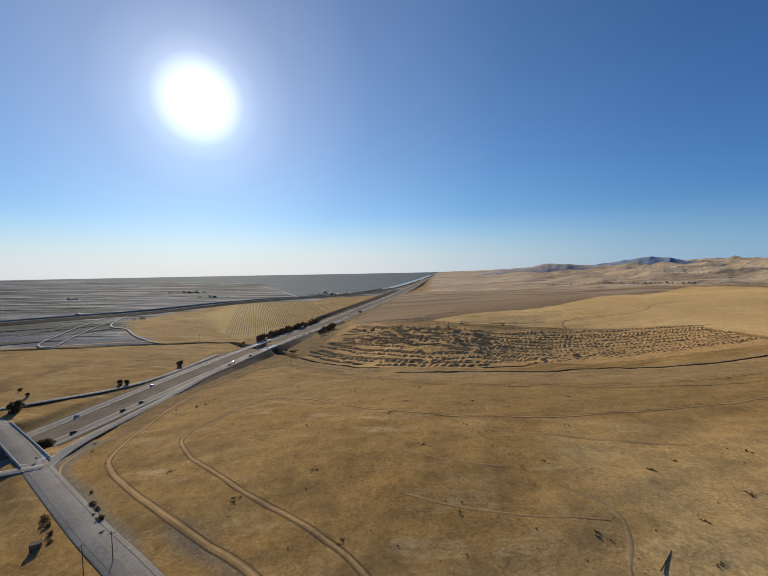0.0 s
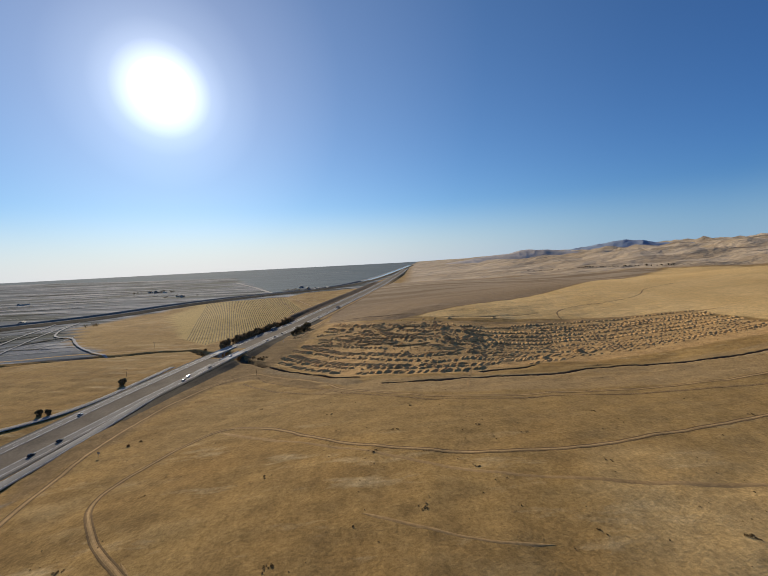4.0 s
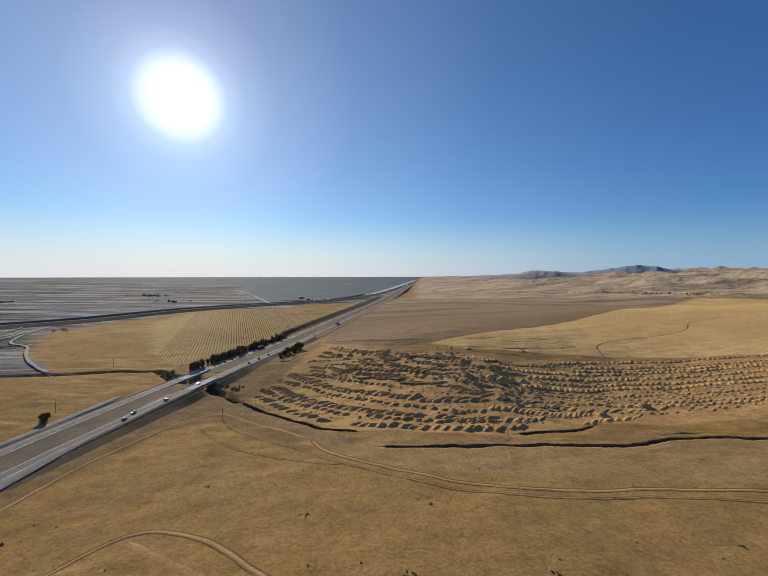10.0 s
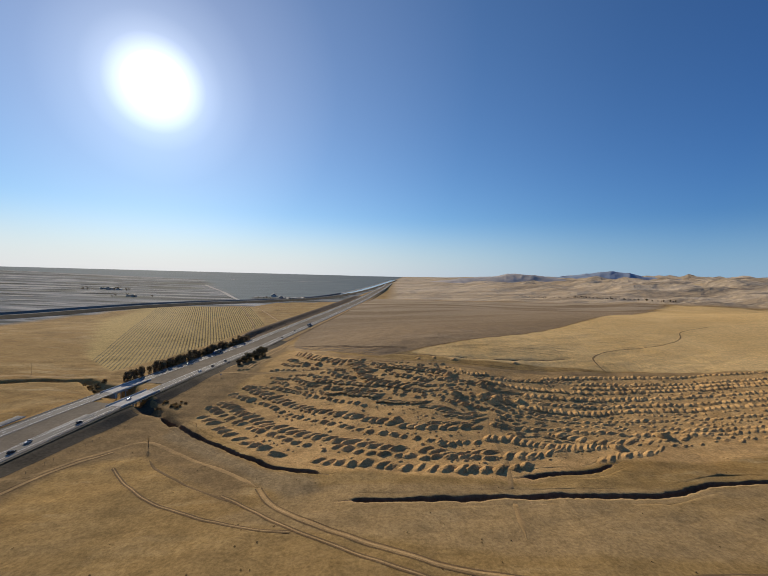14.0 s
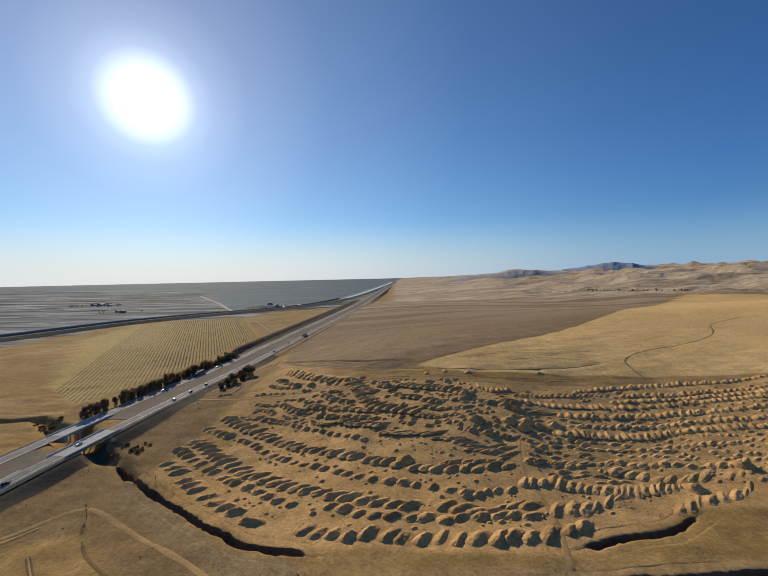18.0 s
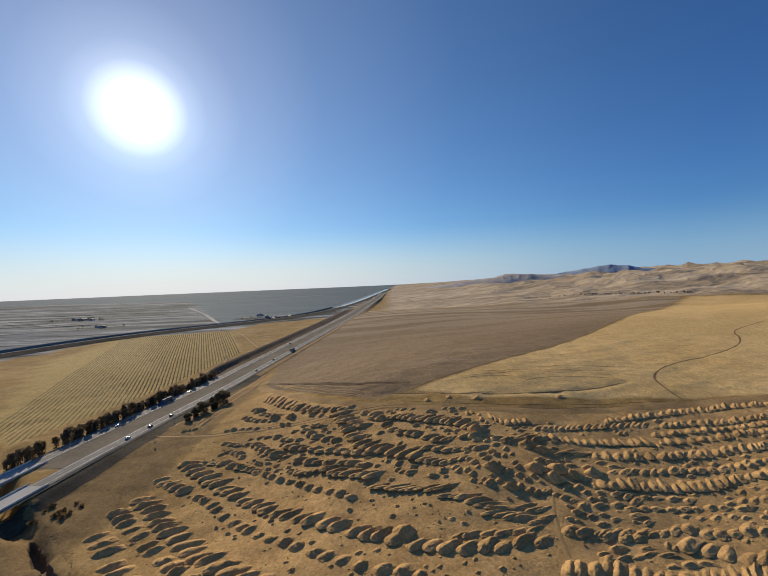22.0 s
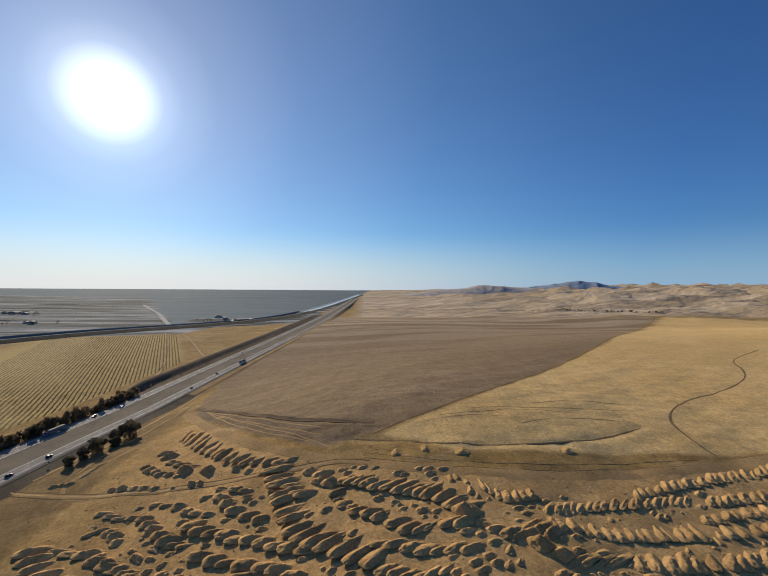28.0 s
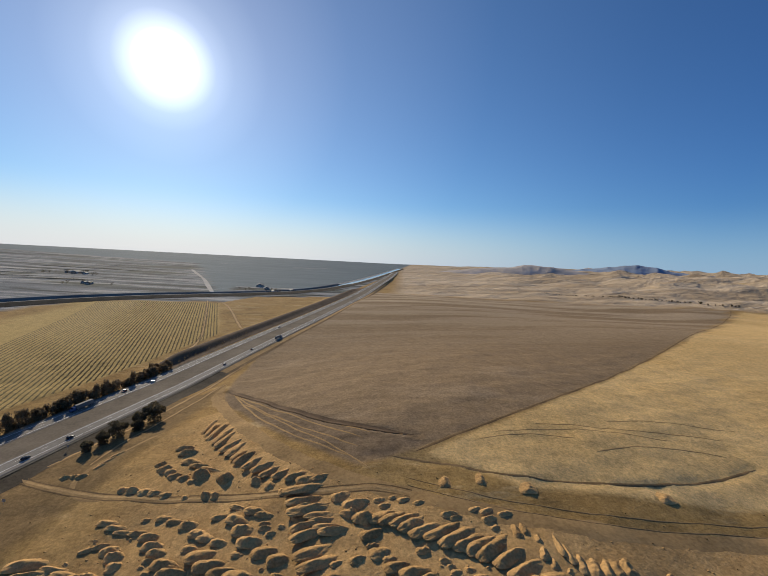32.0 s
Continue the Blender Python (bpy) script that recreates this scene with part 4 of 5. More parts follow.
dirt_track([(-505, 410), (-525, 442), (-623, 649), (-690, 790)], 2.6, "pale straight field road in the valley", ruts=False, mat=VALLEY_ROAD, lift=1.7)
dirt_track([(-350, 424), (-363, 430), (-420, 470), (-471, 520), (-520, 580), (-560, 590), (-600, 640), (-661, 741), (-700, 830)], 3.4, "winding pale field road in the valley", ruts=False, mat=VALLEY_ROAD, lift=1.7)
dirt_track([(-262, 470), (-300, 470), (-400, 448), (-500, 415), (-800, 405)], 5, "pale track along the creek bank", ruts=False, mat=PALE_DUST)
dirt_track([(-372, 1312), (-483, 1555), (-594, 1798), (-710, 2015), (-900, 2380)], 14, "pale straight road beside a green field", gap=20, ruts=False, mat=VALLEY_ROAD)
dirt_track([(-292, 1160), (-250, 1090), (-175, 915), (-160, 890)], 5, "curving farm road beside the orchard", gap=8, mat=PALE_DUST)
dirt_track([(-330, 1175), (-280, 1050), (-186, 800), (-200, 745)], 4, "farm road at the orchard edge", gap=8, mat=PALE_DUST)
vr = random.Random(77)
for k in range(26):
    x, y, a, w = vr.uniform(-760, -400), vr.uniform(450, 760), vr.choice((8, 62, 62, 100)) + vr.uniform(-9, 9), vr.uniform(30, 150)
    if x > -390 - (y - 430) * 0.75:
        continue
    dx, dy = math.cos(radians(a)) * w / 2, math.sin(radians(a)) * w / 2
    dark = vr.random() < 0.4
    dirt_track([(x - dx, y - dy), (x + vr.uniform(-5, 5), y + vr.uniform(-5, 5)), (x + dx, y + dy)], vr.uniform(6, 16) if dark else vr.uniform(1.4, 3.0), "dark wet plot on the valley flats" if dark else "pale rough track on the valley flats", gap=6, ruts=False, mat=VALLEY_DARK if dark else VALLEY_ROAD, lift=0.5 if dark else 0.9)
for k in range(80):
    y = 860 + 1500 * vr.random() ** 1.3
    x = -620 - (y - 900) * 0.25 - vr.random() * (500 + y * 0.9)
    w, l, a = vr.uniform(120, 620), vr.uniform(5, 14) * (y / 1000), vr.uniform(-3, 9)
    dx, dy = math.cos(radians(a)) * w / 2, math.sin(radians(a)) * w / 2
    if x + dx > -500 - (y - 1150) * 0.42 or min(np.hypot(x - CANAL_AT[:, 0], y - CANAL_AT[:, 1])) < 70 + w * 0.3:
        continue
    dark = vr.random() < 0.45
    dirt_track([(x - dx, y - dy), (x, y + 3), (x + dx, y + dy)], l * (2.2 if dark else 1.0), "dark orchard block in the hazy valley" if dark else "pale fallow strip in the hazy valley", gap=30, ruts=False, mat=VALLEY_DARK if dark else VALLEY_ROAD)
for x, y, w, l in ((-400, 3100, 260, 60), (-470, 3010, 60, 70), (-960, 3085, 130, 40), (-250, 3180, 200, 30), (-340, 1560, 110, 60)):
    dirt_track([(x - w / 2, y), (x, y + 2), (x + w / 2, y + 4)], l, "bright bare yard far out in the valley", gap=30, ruts=False, mat=VALLEY_ROAD)
for x, y, w, l, a in ((-560, 560, 130, 30, 62), (-640, 600, 160, 24, 62), (-760, 560, 260, 60, 30), (-620, 450, 220, 40, 10), (-900, 480, 300, 40, 5), (-1050, 1000, 380, 70, 6)):
    dx, dy = math.cos(radians(a)) * w / 2, math.sin(radians(a)) * w / 2
    dirt_track([(x - dx, y - dy), (x, y), (x + dx, y + dy)], l, "dark ploughed valley field", gap=14, ruts=False, mat=VALLEY_DARK)

# ---- canal ----
CANAL = smooth_line([(-3000, -250), (-1600, 200), (-1000, 480), (-840, 660), (-745, 880), (-650, 1070), (-500, 1190), (-357, 1285), (-190, 1450), (-90, 1700), (20, 2240), (150, 2900), (330, 3700)], 20.0)
canal = tagged(new("canal"), "concrete-lined irrigation canal across the valley", "canal", kind="structure")
NEAR_REACH, FAR_REACH = CANAL[CANAL[:, 1] < 1850], CANAL[CANAL[:, 1] > 1835]
for reach, high, low, banks in ((NEAR_REACH, 5.2, 0.2, CANAL_BANK), (FAR_REACH, 3.6, 1.2, VALLEY_ROAD)):
    for nm, offs, hs, mat, lab in (
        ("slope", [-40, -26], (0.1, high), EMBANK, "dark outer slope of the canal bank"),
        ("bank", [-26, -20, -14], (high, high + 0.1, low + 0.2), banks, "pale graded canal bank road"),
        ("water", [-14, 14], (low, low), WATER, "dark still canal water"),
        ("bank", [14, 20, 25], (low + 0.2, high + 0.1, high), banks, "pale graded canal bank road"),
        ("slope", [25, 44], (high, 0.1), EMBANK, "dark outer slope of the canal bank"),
    ):
        child(nm, ribbon_mesh(nm, reach, offs, lambda x, y, i, j: float(draped(x, y)) + hs[j] + 0.4, mat), canal, lab)
for points, wide in (([(-330, 1375), (-230, 1395), (-110, 1450)], 34), ([(-250, 1305), (-160, 1335), (-85, 1400)], 20), ([(-120, 1500), (-60, 1620), (-30, 1700)], 26)):
    dirt_track(points, wide, "dark rough plot beside the canal", gap=12, ruts=False, mat=VALLEY_DARK)

# ---- mountains ----
def mountain_range(name, dist, depth, angles, heights, mat, label, seed):
    """A ridge seen across a span of bearings, cut by many small valleys."""
    rows, cols = 34, 300
    az = np.radians(np.linspace(angles[0], angles[-1], cols))[:, None]
    f = np.linspace(0, 1, rows)[None]
    crest = np.interp(np.degrees(az), angles, heights)
    d = dist + (f - 0.45) * depth
    x, y = np.sin(az) * d, 100 + np.cos(az) * d
    h = crest * np.sin(math.pi * np.clip(f * 1.12, 0, 1)) ** 1.3
    spur = 1 - np.abs(wave(x, y, 330, seed)) ** 0.7
    fine = 1 - np.abs(wave(x, y, 120, seed + 1)) ** 0.8
    flank = np.sin(math.pi * np.clip(f, 0, 1)) * np.minimum(1, crest / 90)
    z = h + (15 * (spur - 0.6) + 8 * (fine - 0.5)) * flank * (0.35 + 0.65 * np.abs(np.cos(math.pi * f * 0.9))) - 14
    return tagged(new(name, grid_mesh(name, x + 0 * f, y + 0 * f, z, mat)), label, "mountain", kind="structure")


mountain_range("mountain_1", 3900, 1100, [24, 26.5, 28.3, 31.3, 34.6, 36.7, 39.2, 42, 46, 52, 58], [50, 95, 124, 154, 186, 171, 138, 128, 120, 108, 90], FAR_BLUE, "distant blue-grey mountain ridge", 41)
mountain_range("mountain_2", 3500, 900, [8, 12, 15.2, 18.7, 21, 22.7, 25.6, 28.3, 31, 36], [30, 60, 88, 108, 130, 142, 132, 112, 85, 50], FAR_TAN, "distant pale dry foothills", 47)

mountain_range("mountain_3", 3000, 1300, [38, 41, 44, 47, 50, 54, 60, 70], [40, 80, 108, 116, 120, 128, 125, 100], FAR_GOLD, "rounded dry grass hills", 53)

# ---- spoil heaps ----
def heap_data(seed):
    """A tipped ridge of soil, one unit wide, long and high: steep nose at y 0, tail at y 1."""
    r = random.Random(seed)
    off = Vector((r.uniform(0, 50), r.uniform(0, 50), 0))
    bend, lean = r.uniform(0.1, 1.2), r.uniform(-0.12, 0.12)
    verts, faces, nu, ns = [], [], 17, 22
    for a in range(ns):
        t = (a / (ns - 1)) ** 1.15
        wide = 0.35 + 0.65 * math.sqrt(max(0.0, 1 - (1 - t / 0.22) ** 2)) if t < 0.22 else 1 - 0.12 * ((t - 0.22) / 0.78) ** 2
        top = 1 - (1 - min(1.0, t / 0.27)) ** 1.7 if t < 0.55 else 1 - 0.96 * ((t - 0.55) / 0.45) ** 1.3
        wide *= 1 + 0.16 * noise.noise(Vector((t * 4, 0, 0)) + off)
        for b in range(nu):
            u = -1 + 2 * b / (nu - 1)
            q = Vector((u * 1.3, t * 3.2, 0)) + off
            side = max(0.0, 1.1 - math.sqrt((u - lean * (1 - u * u)) ** 2 + 0.035)) / 0.91
            z = top * side ** 1.12 * (1 + 0.4 * noise.noise(q * 0.9) + 0.3 * noise.noise(q * 2.1))
            z += (0.13 * noise.noise(q * 3.6) + 0.08 * noise.noise(q * 7.5)) * (1 - u * u)
            edge = abs(u) > 0.99 or a in (0, ns - 1)
            verts.append((u * 0.58 * wide + bend * t * t * 0.5 + 0.03 * noise.noise(q * 2.3), t + 0.02 * noise.noise(q * 2.7 + off), -0.12 if edge else max(z, -0.04)))
        if a:
            faces += [(nu * (a - 1) + b, nu * (a - 1) + b + 1, nu * a + b + 1, nu * a + b) for b in range(nu - 1)]
    return mesh_from("soil_mound", verts, faces, SPOIL)


HEAPS = [heap_data(s) for s in range(20)]
rnd = random.Random(5)
spots = []


def heap_row(points, count, az, length):
    """Ridges tipped side by side with their noses on a line; az is the bearing of their tails at both ends."""
    p = smooth_line(points, 0.5)
    d = np.gradient(p, axis=0)
    gap = 0.5 * len(p) / max(1, count - 1)
    for k in range(count):
        u = k / max(1, count - 1)
        i = int(min(len(p) - 1, max(0, u * (len(p) - 1) + rnd.uniform(-0.3, 0.3) * gap)))
        a = az[0] + (az[1] - az[0]) * u + rnd.uniform(-7, 7)
        l = (length[0] + (length[1] - length[0]) * u) * rnd.uniform(0.85, 1.2) + 1.2
        row = math.degrees(math.atan2(d[i, 0], d[i, 1]))
        across = abs(math.sin(radians(a - row)))
        w = min(5.2, max(2.6, gap * across * 1.2)) * rnd.uniform(0.85, 1.15)
        spots.append((p[i, 0] + rnd.uniform(-0.6, 0.6), p[i, 1] + rnd.uniform(-0.6, 0.6), a, w, max(l, w * 0.9), min(1.65, max(0.7, 0.3 * w)) * rnd.uniform(0.75, 1.2) * float(1 - 0.38 * step(90, 140, p[i, 0]))))


# rows set along the camera's sight lines to fit its view
heap_row([(-23, 286), (-2, 278), (24, 274), (47, 269), (77, 268)], 15, (38, 39), (9.1, 10.8))
heap_row([(-121, 369), (-108, 354), (-94, 340), (-87, 333), (-74, 319), (-62, 309), (-51, 301)], 11, (43, 76), (10.5, 10.0))
heap_row([(-123, 389), (-97, 366), (-74, 343), (-53, 326), (-39, 313), (-32, 309)], 15, (54, 60), (10.0, 7.2))
heap_row([(-116, 400), (-80, 361), (-47, 331), (-21, 315), (9, 301), (22, 295)], 24, (76, 64), (15.7, 14.1))
heap_row([(-80, 395), (-46, 358), (-12, 334), (11, 320), (37, 311), (52, 302)], 22, (56, 45), (6.3, 6.9))
heap_row([(-13, 302), (0, 295), (13, 290), (30, 287), (49, 285), (75, 283)], 13, (51, 63), (7.2, 10.8))
heap_row([(-114, 419), (-104, 410), (-92, 402)], 5, (52, 59), (10.3, 9.8))
heap_row([(-106, 434), (-65, 393), (-29, 362), (8, 339), (47, 320), (78, 321)], 32, (76, 53), (15.8, 11.8))
heap_row([(-74, 427), (-49, 408), (-33, 394), (-14, 380), (5, 365)], 15, (56, 60), (5.7, 5.3))
heap_row([(63, 339), (71, 337), (76, 335), (80, 332), (86, 333)], 6, (76, 78), (12.5, 12.4))
heap_row([(47, 329), (54, 329), (62, 328), (70, 327), (79, 328)], 6, (72, 66), (8.3, 9.7))
heap_row([(53, 300), (59, 301), (65, 302), (74, 302)], 5, (37, 42), (6.6, 7.0))
heap_row([(38, 294), (47, 291), (55, 288), (63, 290), (70, 291), (76, 290)], 7, (62, 65), (11.7, 12.7))
heap_row([(93, 324), (99, 322), (104, 322), (111, 322), (120, 320)], 7, (55, 60), (8.2, 10.0))
heap_row([(99, 310), (106, 310), (114, 311), (123, 312)], 5, (73, 72), (7.9, 8.6))
heap_row([(83, 305), (88, 305), (92, 304), (98, 305)], 4, (31, 34), (9.1, 10.4))
heap_row([(100, 302), (112, 298), (124, 294), (140, 296), (156, 298)], 15, (33, 37), (11.7, 11.6))
heap_row([(134, 313), (143, 310), (154, 304), (164, 303), (175, 304)], 8, (58, 48), (10.5, 16.2))
heap_row([(88, 283), (94, 284), (101, 284), (108, 286), (116, 290), (126, 293)], 7, (32, 54), (12.4, 13.3))
heap_row([(143, 281), (150, 282), (157, 285), (166, 287), (172, 287), (180, 289), (189, 293)], 8, (43, 48), (12.6, 14.7))
heap_row([(87, 272), (93, 273)], 2, (34, 35), (10.2, 10.7))
heap_row([(106, 320), (126, 320), (144, 323), (151, 318), (163, 319), (177, 315), (191, 315), (202, 316)], 17, (56, 57), (7.3, 10.3))
heap_row([(189, 304), (196, 305), (208, 309), (218, 310)], 5, (51, 54), (12.5, 12.2))
heap_row([(-83, 439), (-78, 441), (-73, 439), (-66, 430)], 5, (57, 68), (7.4, 6.2))
heap_row([(-84, 454), (-77, 449), (-70, 447), (-64, 446), (-56, 438), (-50, 430), (-44, 423), (-35, 420)], 11, (87, 87), (10.9, 10.5))
heap_row([(-38, 429), (-30, 424), (-23, 421), (-17, 416), (-10, 414), (-2, 408), (6, 404), (14, 400)], 10, (73, 83), (12.6, 13.0))
heap_row([(-92, 434), (-83, 430), (-72, 423), (-62, 416), (-53, 412)], 7, (93, 94), (13.5, 12.8))
heap_row([(-29, 412), (-20, 407), (-9, 401), (2, 396), (11, 391)], 7, (88, 82), (11.8, 12.4))
heap_row([(-24, 397), (-18, 395), (-12, 396), (-8, 390), (-1, 385), (5, 382), (14, 377)], 10, (74, 77), (14.5, 18.6))
heap_row([(-35, 449), (-29, 448), (-20, 433), (-12, 428), (-6, 423)], 6, (90, 78), (10.3, 9.6))
heap_row([(-60, 453), (-50, 449), (-40, 441), (-30, 435)], 6, (86, 88), (8.8, 8.5))
heap_row([(-8, 455), (2, 428), (8, 407), (23, 396), (38, 386)], 14, (72, 52), (21.4, 20.6))
heap_row([(16, 370), (22, 366), (30, 362), (37, 360), (43, 358), (50, 358)], 10, (85, 81), (18.7, 19.3))
heap_row([(48, 354), (55, 351), (60, 346), (65, 343), (72, 341), (79, 340), (87, 338)], 11, (91, 79), (15.8, 11.6))
heap_row([(42, 395), (51, 392), (60, 387), (69, 385), (76, 384)], 7, (76, 67), (11.2, 11.9))
heap_row([(42, 383), (49, 379), (57, 376), (64, 378)], 6, (66, 64), (11.1, 11.0))
heap_row([(35, 415), (41, 411), (50, 402), (57, 396), (69, 399), (76, 396)], 9, (69, 62), (11.5, 12.1))
heap_row([(29, 436), (36, 433), (46, 426), (54, 423), (63, 420), (70, 415), (76, 409), (79, 405)], 13, (60, 58), (15.2, 19.9))
heap_row([(14, 450), (22, 442), (27, 428), (31, 420)], 5, (61, 66), (11.2, 9.9))
heap_row([(99, 417), (101, 411), (105, 407), (112, 408), (119, 409)], 7, (1, -2), (11.6, 9.3))
heap_row([(92, 390), (95, 386), (105, 394), (111, 388)], 6, (64, 63), (11.4, 12.7))
heap_row([(111, 375), (121, 374), (129, 375), (137, 374)], 7, (63, 67), (14.1, 12.4))
heap_row([(90, 350), (93, 347), (98, 348)], 4, (42, 44), (4.6, 4.8))
heap_row([(118, 400), (125, 401), (142, 404), (157, 403), (176, 405), (192, 405)], 18, (38, 50), (11.2, 13.0))
heap_row([(204, 404), (226, 404), (255, 406), (279, 408)], 15, (38, 48), (10.6, 13.7))
heap_row([(171, 410), (183, 413), (198, 415), (218, 419), (236, 420), (258, 424), (274, 425), (296, 426)], 25, (23, 46), (8.8, 15.6))
heap_row([(118, 391), (127, 390), (134, 387), (152, 385), (166, 385), (180, 384)], 15, (-8, 13), (8.4, 12.1))
heap_row([(194, 384), (217, 386), (250, 391)], 9, (5, 30), (7.6, 10.7))
heap_row([(191, 393), (211, 395), (231, 396), (253, 398)], 11, (16, 32), (7.3, 8.2))
heap_row([(139, 373), (156, 370), (179, 371), (207, 372), (240, 376)], 18, (26, 42), (9.9, 13.8))
heap_row([(136, 360), (143, 359), (152, 358), (163, 360), (176, 360), (188, 360), (202, 360), (215, 360)], 15, (60, 41), (10.4, 8.0))
heap_row([(127, 348), (139, 347), (154, 346), (168, 345), (183, 346), (200, 350)], 16, (11, 32), (11.1, 12.1))
heap_row([(127, 335), (135, 335), (143, 335), (154, 335), (170, 333), (183, 333)], 10, (56, 63), (4.8, 6.0))
heap_row([(-70, 524), (-51, 500), (-35, 480), (-20, 469), (-4, 462), (4, 462)], 16, (0, 60), (24.4, 11.5))
heap_row([(-78, 508), (-72, 498), (-65, 490), (-54, 485)], 5, (84, 104), (13.3, 17.7))
heap_row([(-81, 491), (-72, 483), (-64, 478), (-57, 475)], 6, (43, 51), (6.4, 6.1))
heap_row([(-89, 474), (-81, 471), (-75, 470), (-66, 467)], 5, (67, 63), (5.6, 5.8))
heap_row([(0, 448), (3, 442), (7, 438), (11, 433)], 6, (85, 84), (16.8, 15.9))
heap_row([(-126, 488), (-122, 488), (-117, 488)], 3, (32, 36), (4.2, 4.2))
heap_row([(-115, 495), (-114, 502), (-113, 508)], 4, (22, 19), (7.6, 8.8))
heap_row([(-29, 454), (-22, 449), (-16, 446)], 3, (100, 91), (9.9, 9.2))
heap_row([(-25, 468), (-17, 464), (-9, 457)], 3, (83, 81), (5.0, 4.9))
heap_row([(-41, 463), (-36, 463), (-55, 464)], 3, (66, 64), (3.3, 3.1))
# the rows run on eastward beyond the crossing track
for x, y, bearing in ((219, 313, 54), (204, 319, 57), (178, 336, 60), (195, 351, 31), (210, 362, 41), (233, 376, 43), (243, 391, 29), (245, 398, 32), (270, 407, 48), (287, 425, 45)):
    heap_row([(x + 5, y), (330, y + 4), (430, y + 9)], int((430 - x) / 5.6), (bearing, bearing), (9.5, 10.5))
# broad tall tips standing among the ridges
TALL = [(80, 369, 8), (105, 386, 8), (112, 380, 7), (101, 365, 9), (112, 365, 8), (118, 360, 7), (106, 358, 8), (129, 360, 7), (84, 355, 6), (83, 405, 9), (-53, 480, 9), (-38, 474, 8), (29, 338, 8), (165, 300, 8), (208, 317, 9), (29, 438, 7), (23, 442, 6)]
for x, y, w in TALL:
    spots.append((x - 3, y - 2, rnd.uniform(40, 75), w, w * rnd.uniform(0.9, 1.2), 0.36 * w))
view_placed = len(spots)
# more ridges crowding the gaps, in line with their neighbours, and loose small tips
CROWDED = ([(-82, 440), (-30, 400), (30, 376), (88, 350), (96, 360), (94, 436), (30, 452), (-6, 449), (-66, 456)], [(100, 296), (190, 300), (420, 318), (420, 424), (240, 418), (104, 410)], HEAP_LAND)
for poly, tries, small in zip(CROWDED, (1800, 3000, 1000), (False, False, True)):
    px, py = [v[0] for v in poly], [v[1] for v in poly]
    for _ in range(tries):
        x, y = rnd.uniform(min(px), max(px)), rnd.uniform(min(py), max(py))
        if float(inside(np.array(x), np.array(y), poly, 2)) < 0.6 or (abs(x - 90) < 4 and y < 350):
            continue
        all_at = np.array(spots)
        mid = all_at[:, :2] + 0.45 * all_at[:, 4:5] * np.stack([np.sin(np.radians(all_at[:, 2])), np.cos(np.radians(all_at[:, 2]))], 1)
        off = mid - (x, y)
        k = int(np.argmin(np.hypot(off[:, 0], off[:, 1])))
        a = spots[k][2] + rnd.uniform(-9, 9)
        w = rnd.uniform(1.2, 2.6) if small else rnd.uniform(2.2, 3.6)
        l = w * (rnd.uniform(1.0, 1.8) if small else rnd.uniform(1.8, 2.7))
        sa, ca = math.sin(radians(a)), math.cos(radians(a))
        aside, ahead = np.abs(off[:, 0] * ca - off[:, 1] * sa), np.abs(off[:, 0] * sa + off[:, 1] * ca)
        if np.all((aside > 0.42 * (w + all_at[:, 3])) | (ahead > 0.45 * (l + all_at[:, 4]))):
            spots.append((x - 0.45 * l * sa, y - 0.45 * l * ca, a, w, l, w * rnd.uniform(0.25, 0.37) * float(1 - 0.35 * step(90, 140, x))))
chosen = sorted(range(len(spots)), key=lambda i: math.hypot((spots[i][0] - 25) / 1.0, (spots[i][1] - 335) / 0.9) + (200 if i >= view_placed else 0))
near_heaps, far_heaps = chosen[:300], chosen[300:]


def heap_pose(i):
    x, y, az, w, l, h = spots[i]
    return pose(x, y, float(draped(x + 0.4 * l * math.sin(radians(az)), y + 0.4 * l * math.cos(radians(az)))) - 0.1, 0, 0, -az) @ Matrix.Diagonal((w, l, h, 1))


for i in near_heaps:
    ob = new("soil_mound", HEAPS[i % 20])
    ob.matrix_world = heap_pose(i)
    tagged(ob, "dumped ridge of dry tan soil with a rounded crest" if spots[i][4] >= 9 else "small dumped mound of dry tan soil", "soil mound", "dumped soil mounds")


def joined(name, datas, poses, mat, label, category):
    """Many meshes as one object of kind stuff."""
    vs, fs, base = [], [], 0
    cache = {}
    for d, m in zip(datas, poses):
        if d.name not in cache:
            co = np.empty(len(d.vertices) * 3)
            d.vertices.foreach_get("co", co)
            cache[d.name] = (co.reshape(-1, 3), [tuple(p.vertices) for p in d.polygons])
        co, pf = cache[d.name]
        M4 = np.array(m)
        vs.append(co @ M4[:3, :3].T + M4[:3, 3])
        fs += [tuple(v + base for v in f) for f in pf]
        base += len(co)
    me = bpy.data.meshes.new(name)
    me.from_pydata(np.vstack(vs).tolist(), [], fs)
    me.materials.append(mat)
    me.polygons.foreach_set("use_smooth", [True] * len(me.polygons))
    return tagged(new(name, me), label, category, kind="stuff")


joined("spoil_heaps_far", [HEAPS[i % 20] for i in far_heaps], [heap_pose(i) for i in far_heaps], SPOIL, "rows of dumped soil heaps further off", "soil heaps")


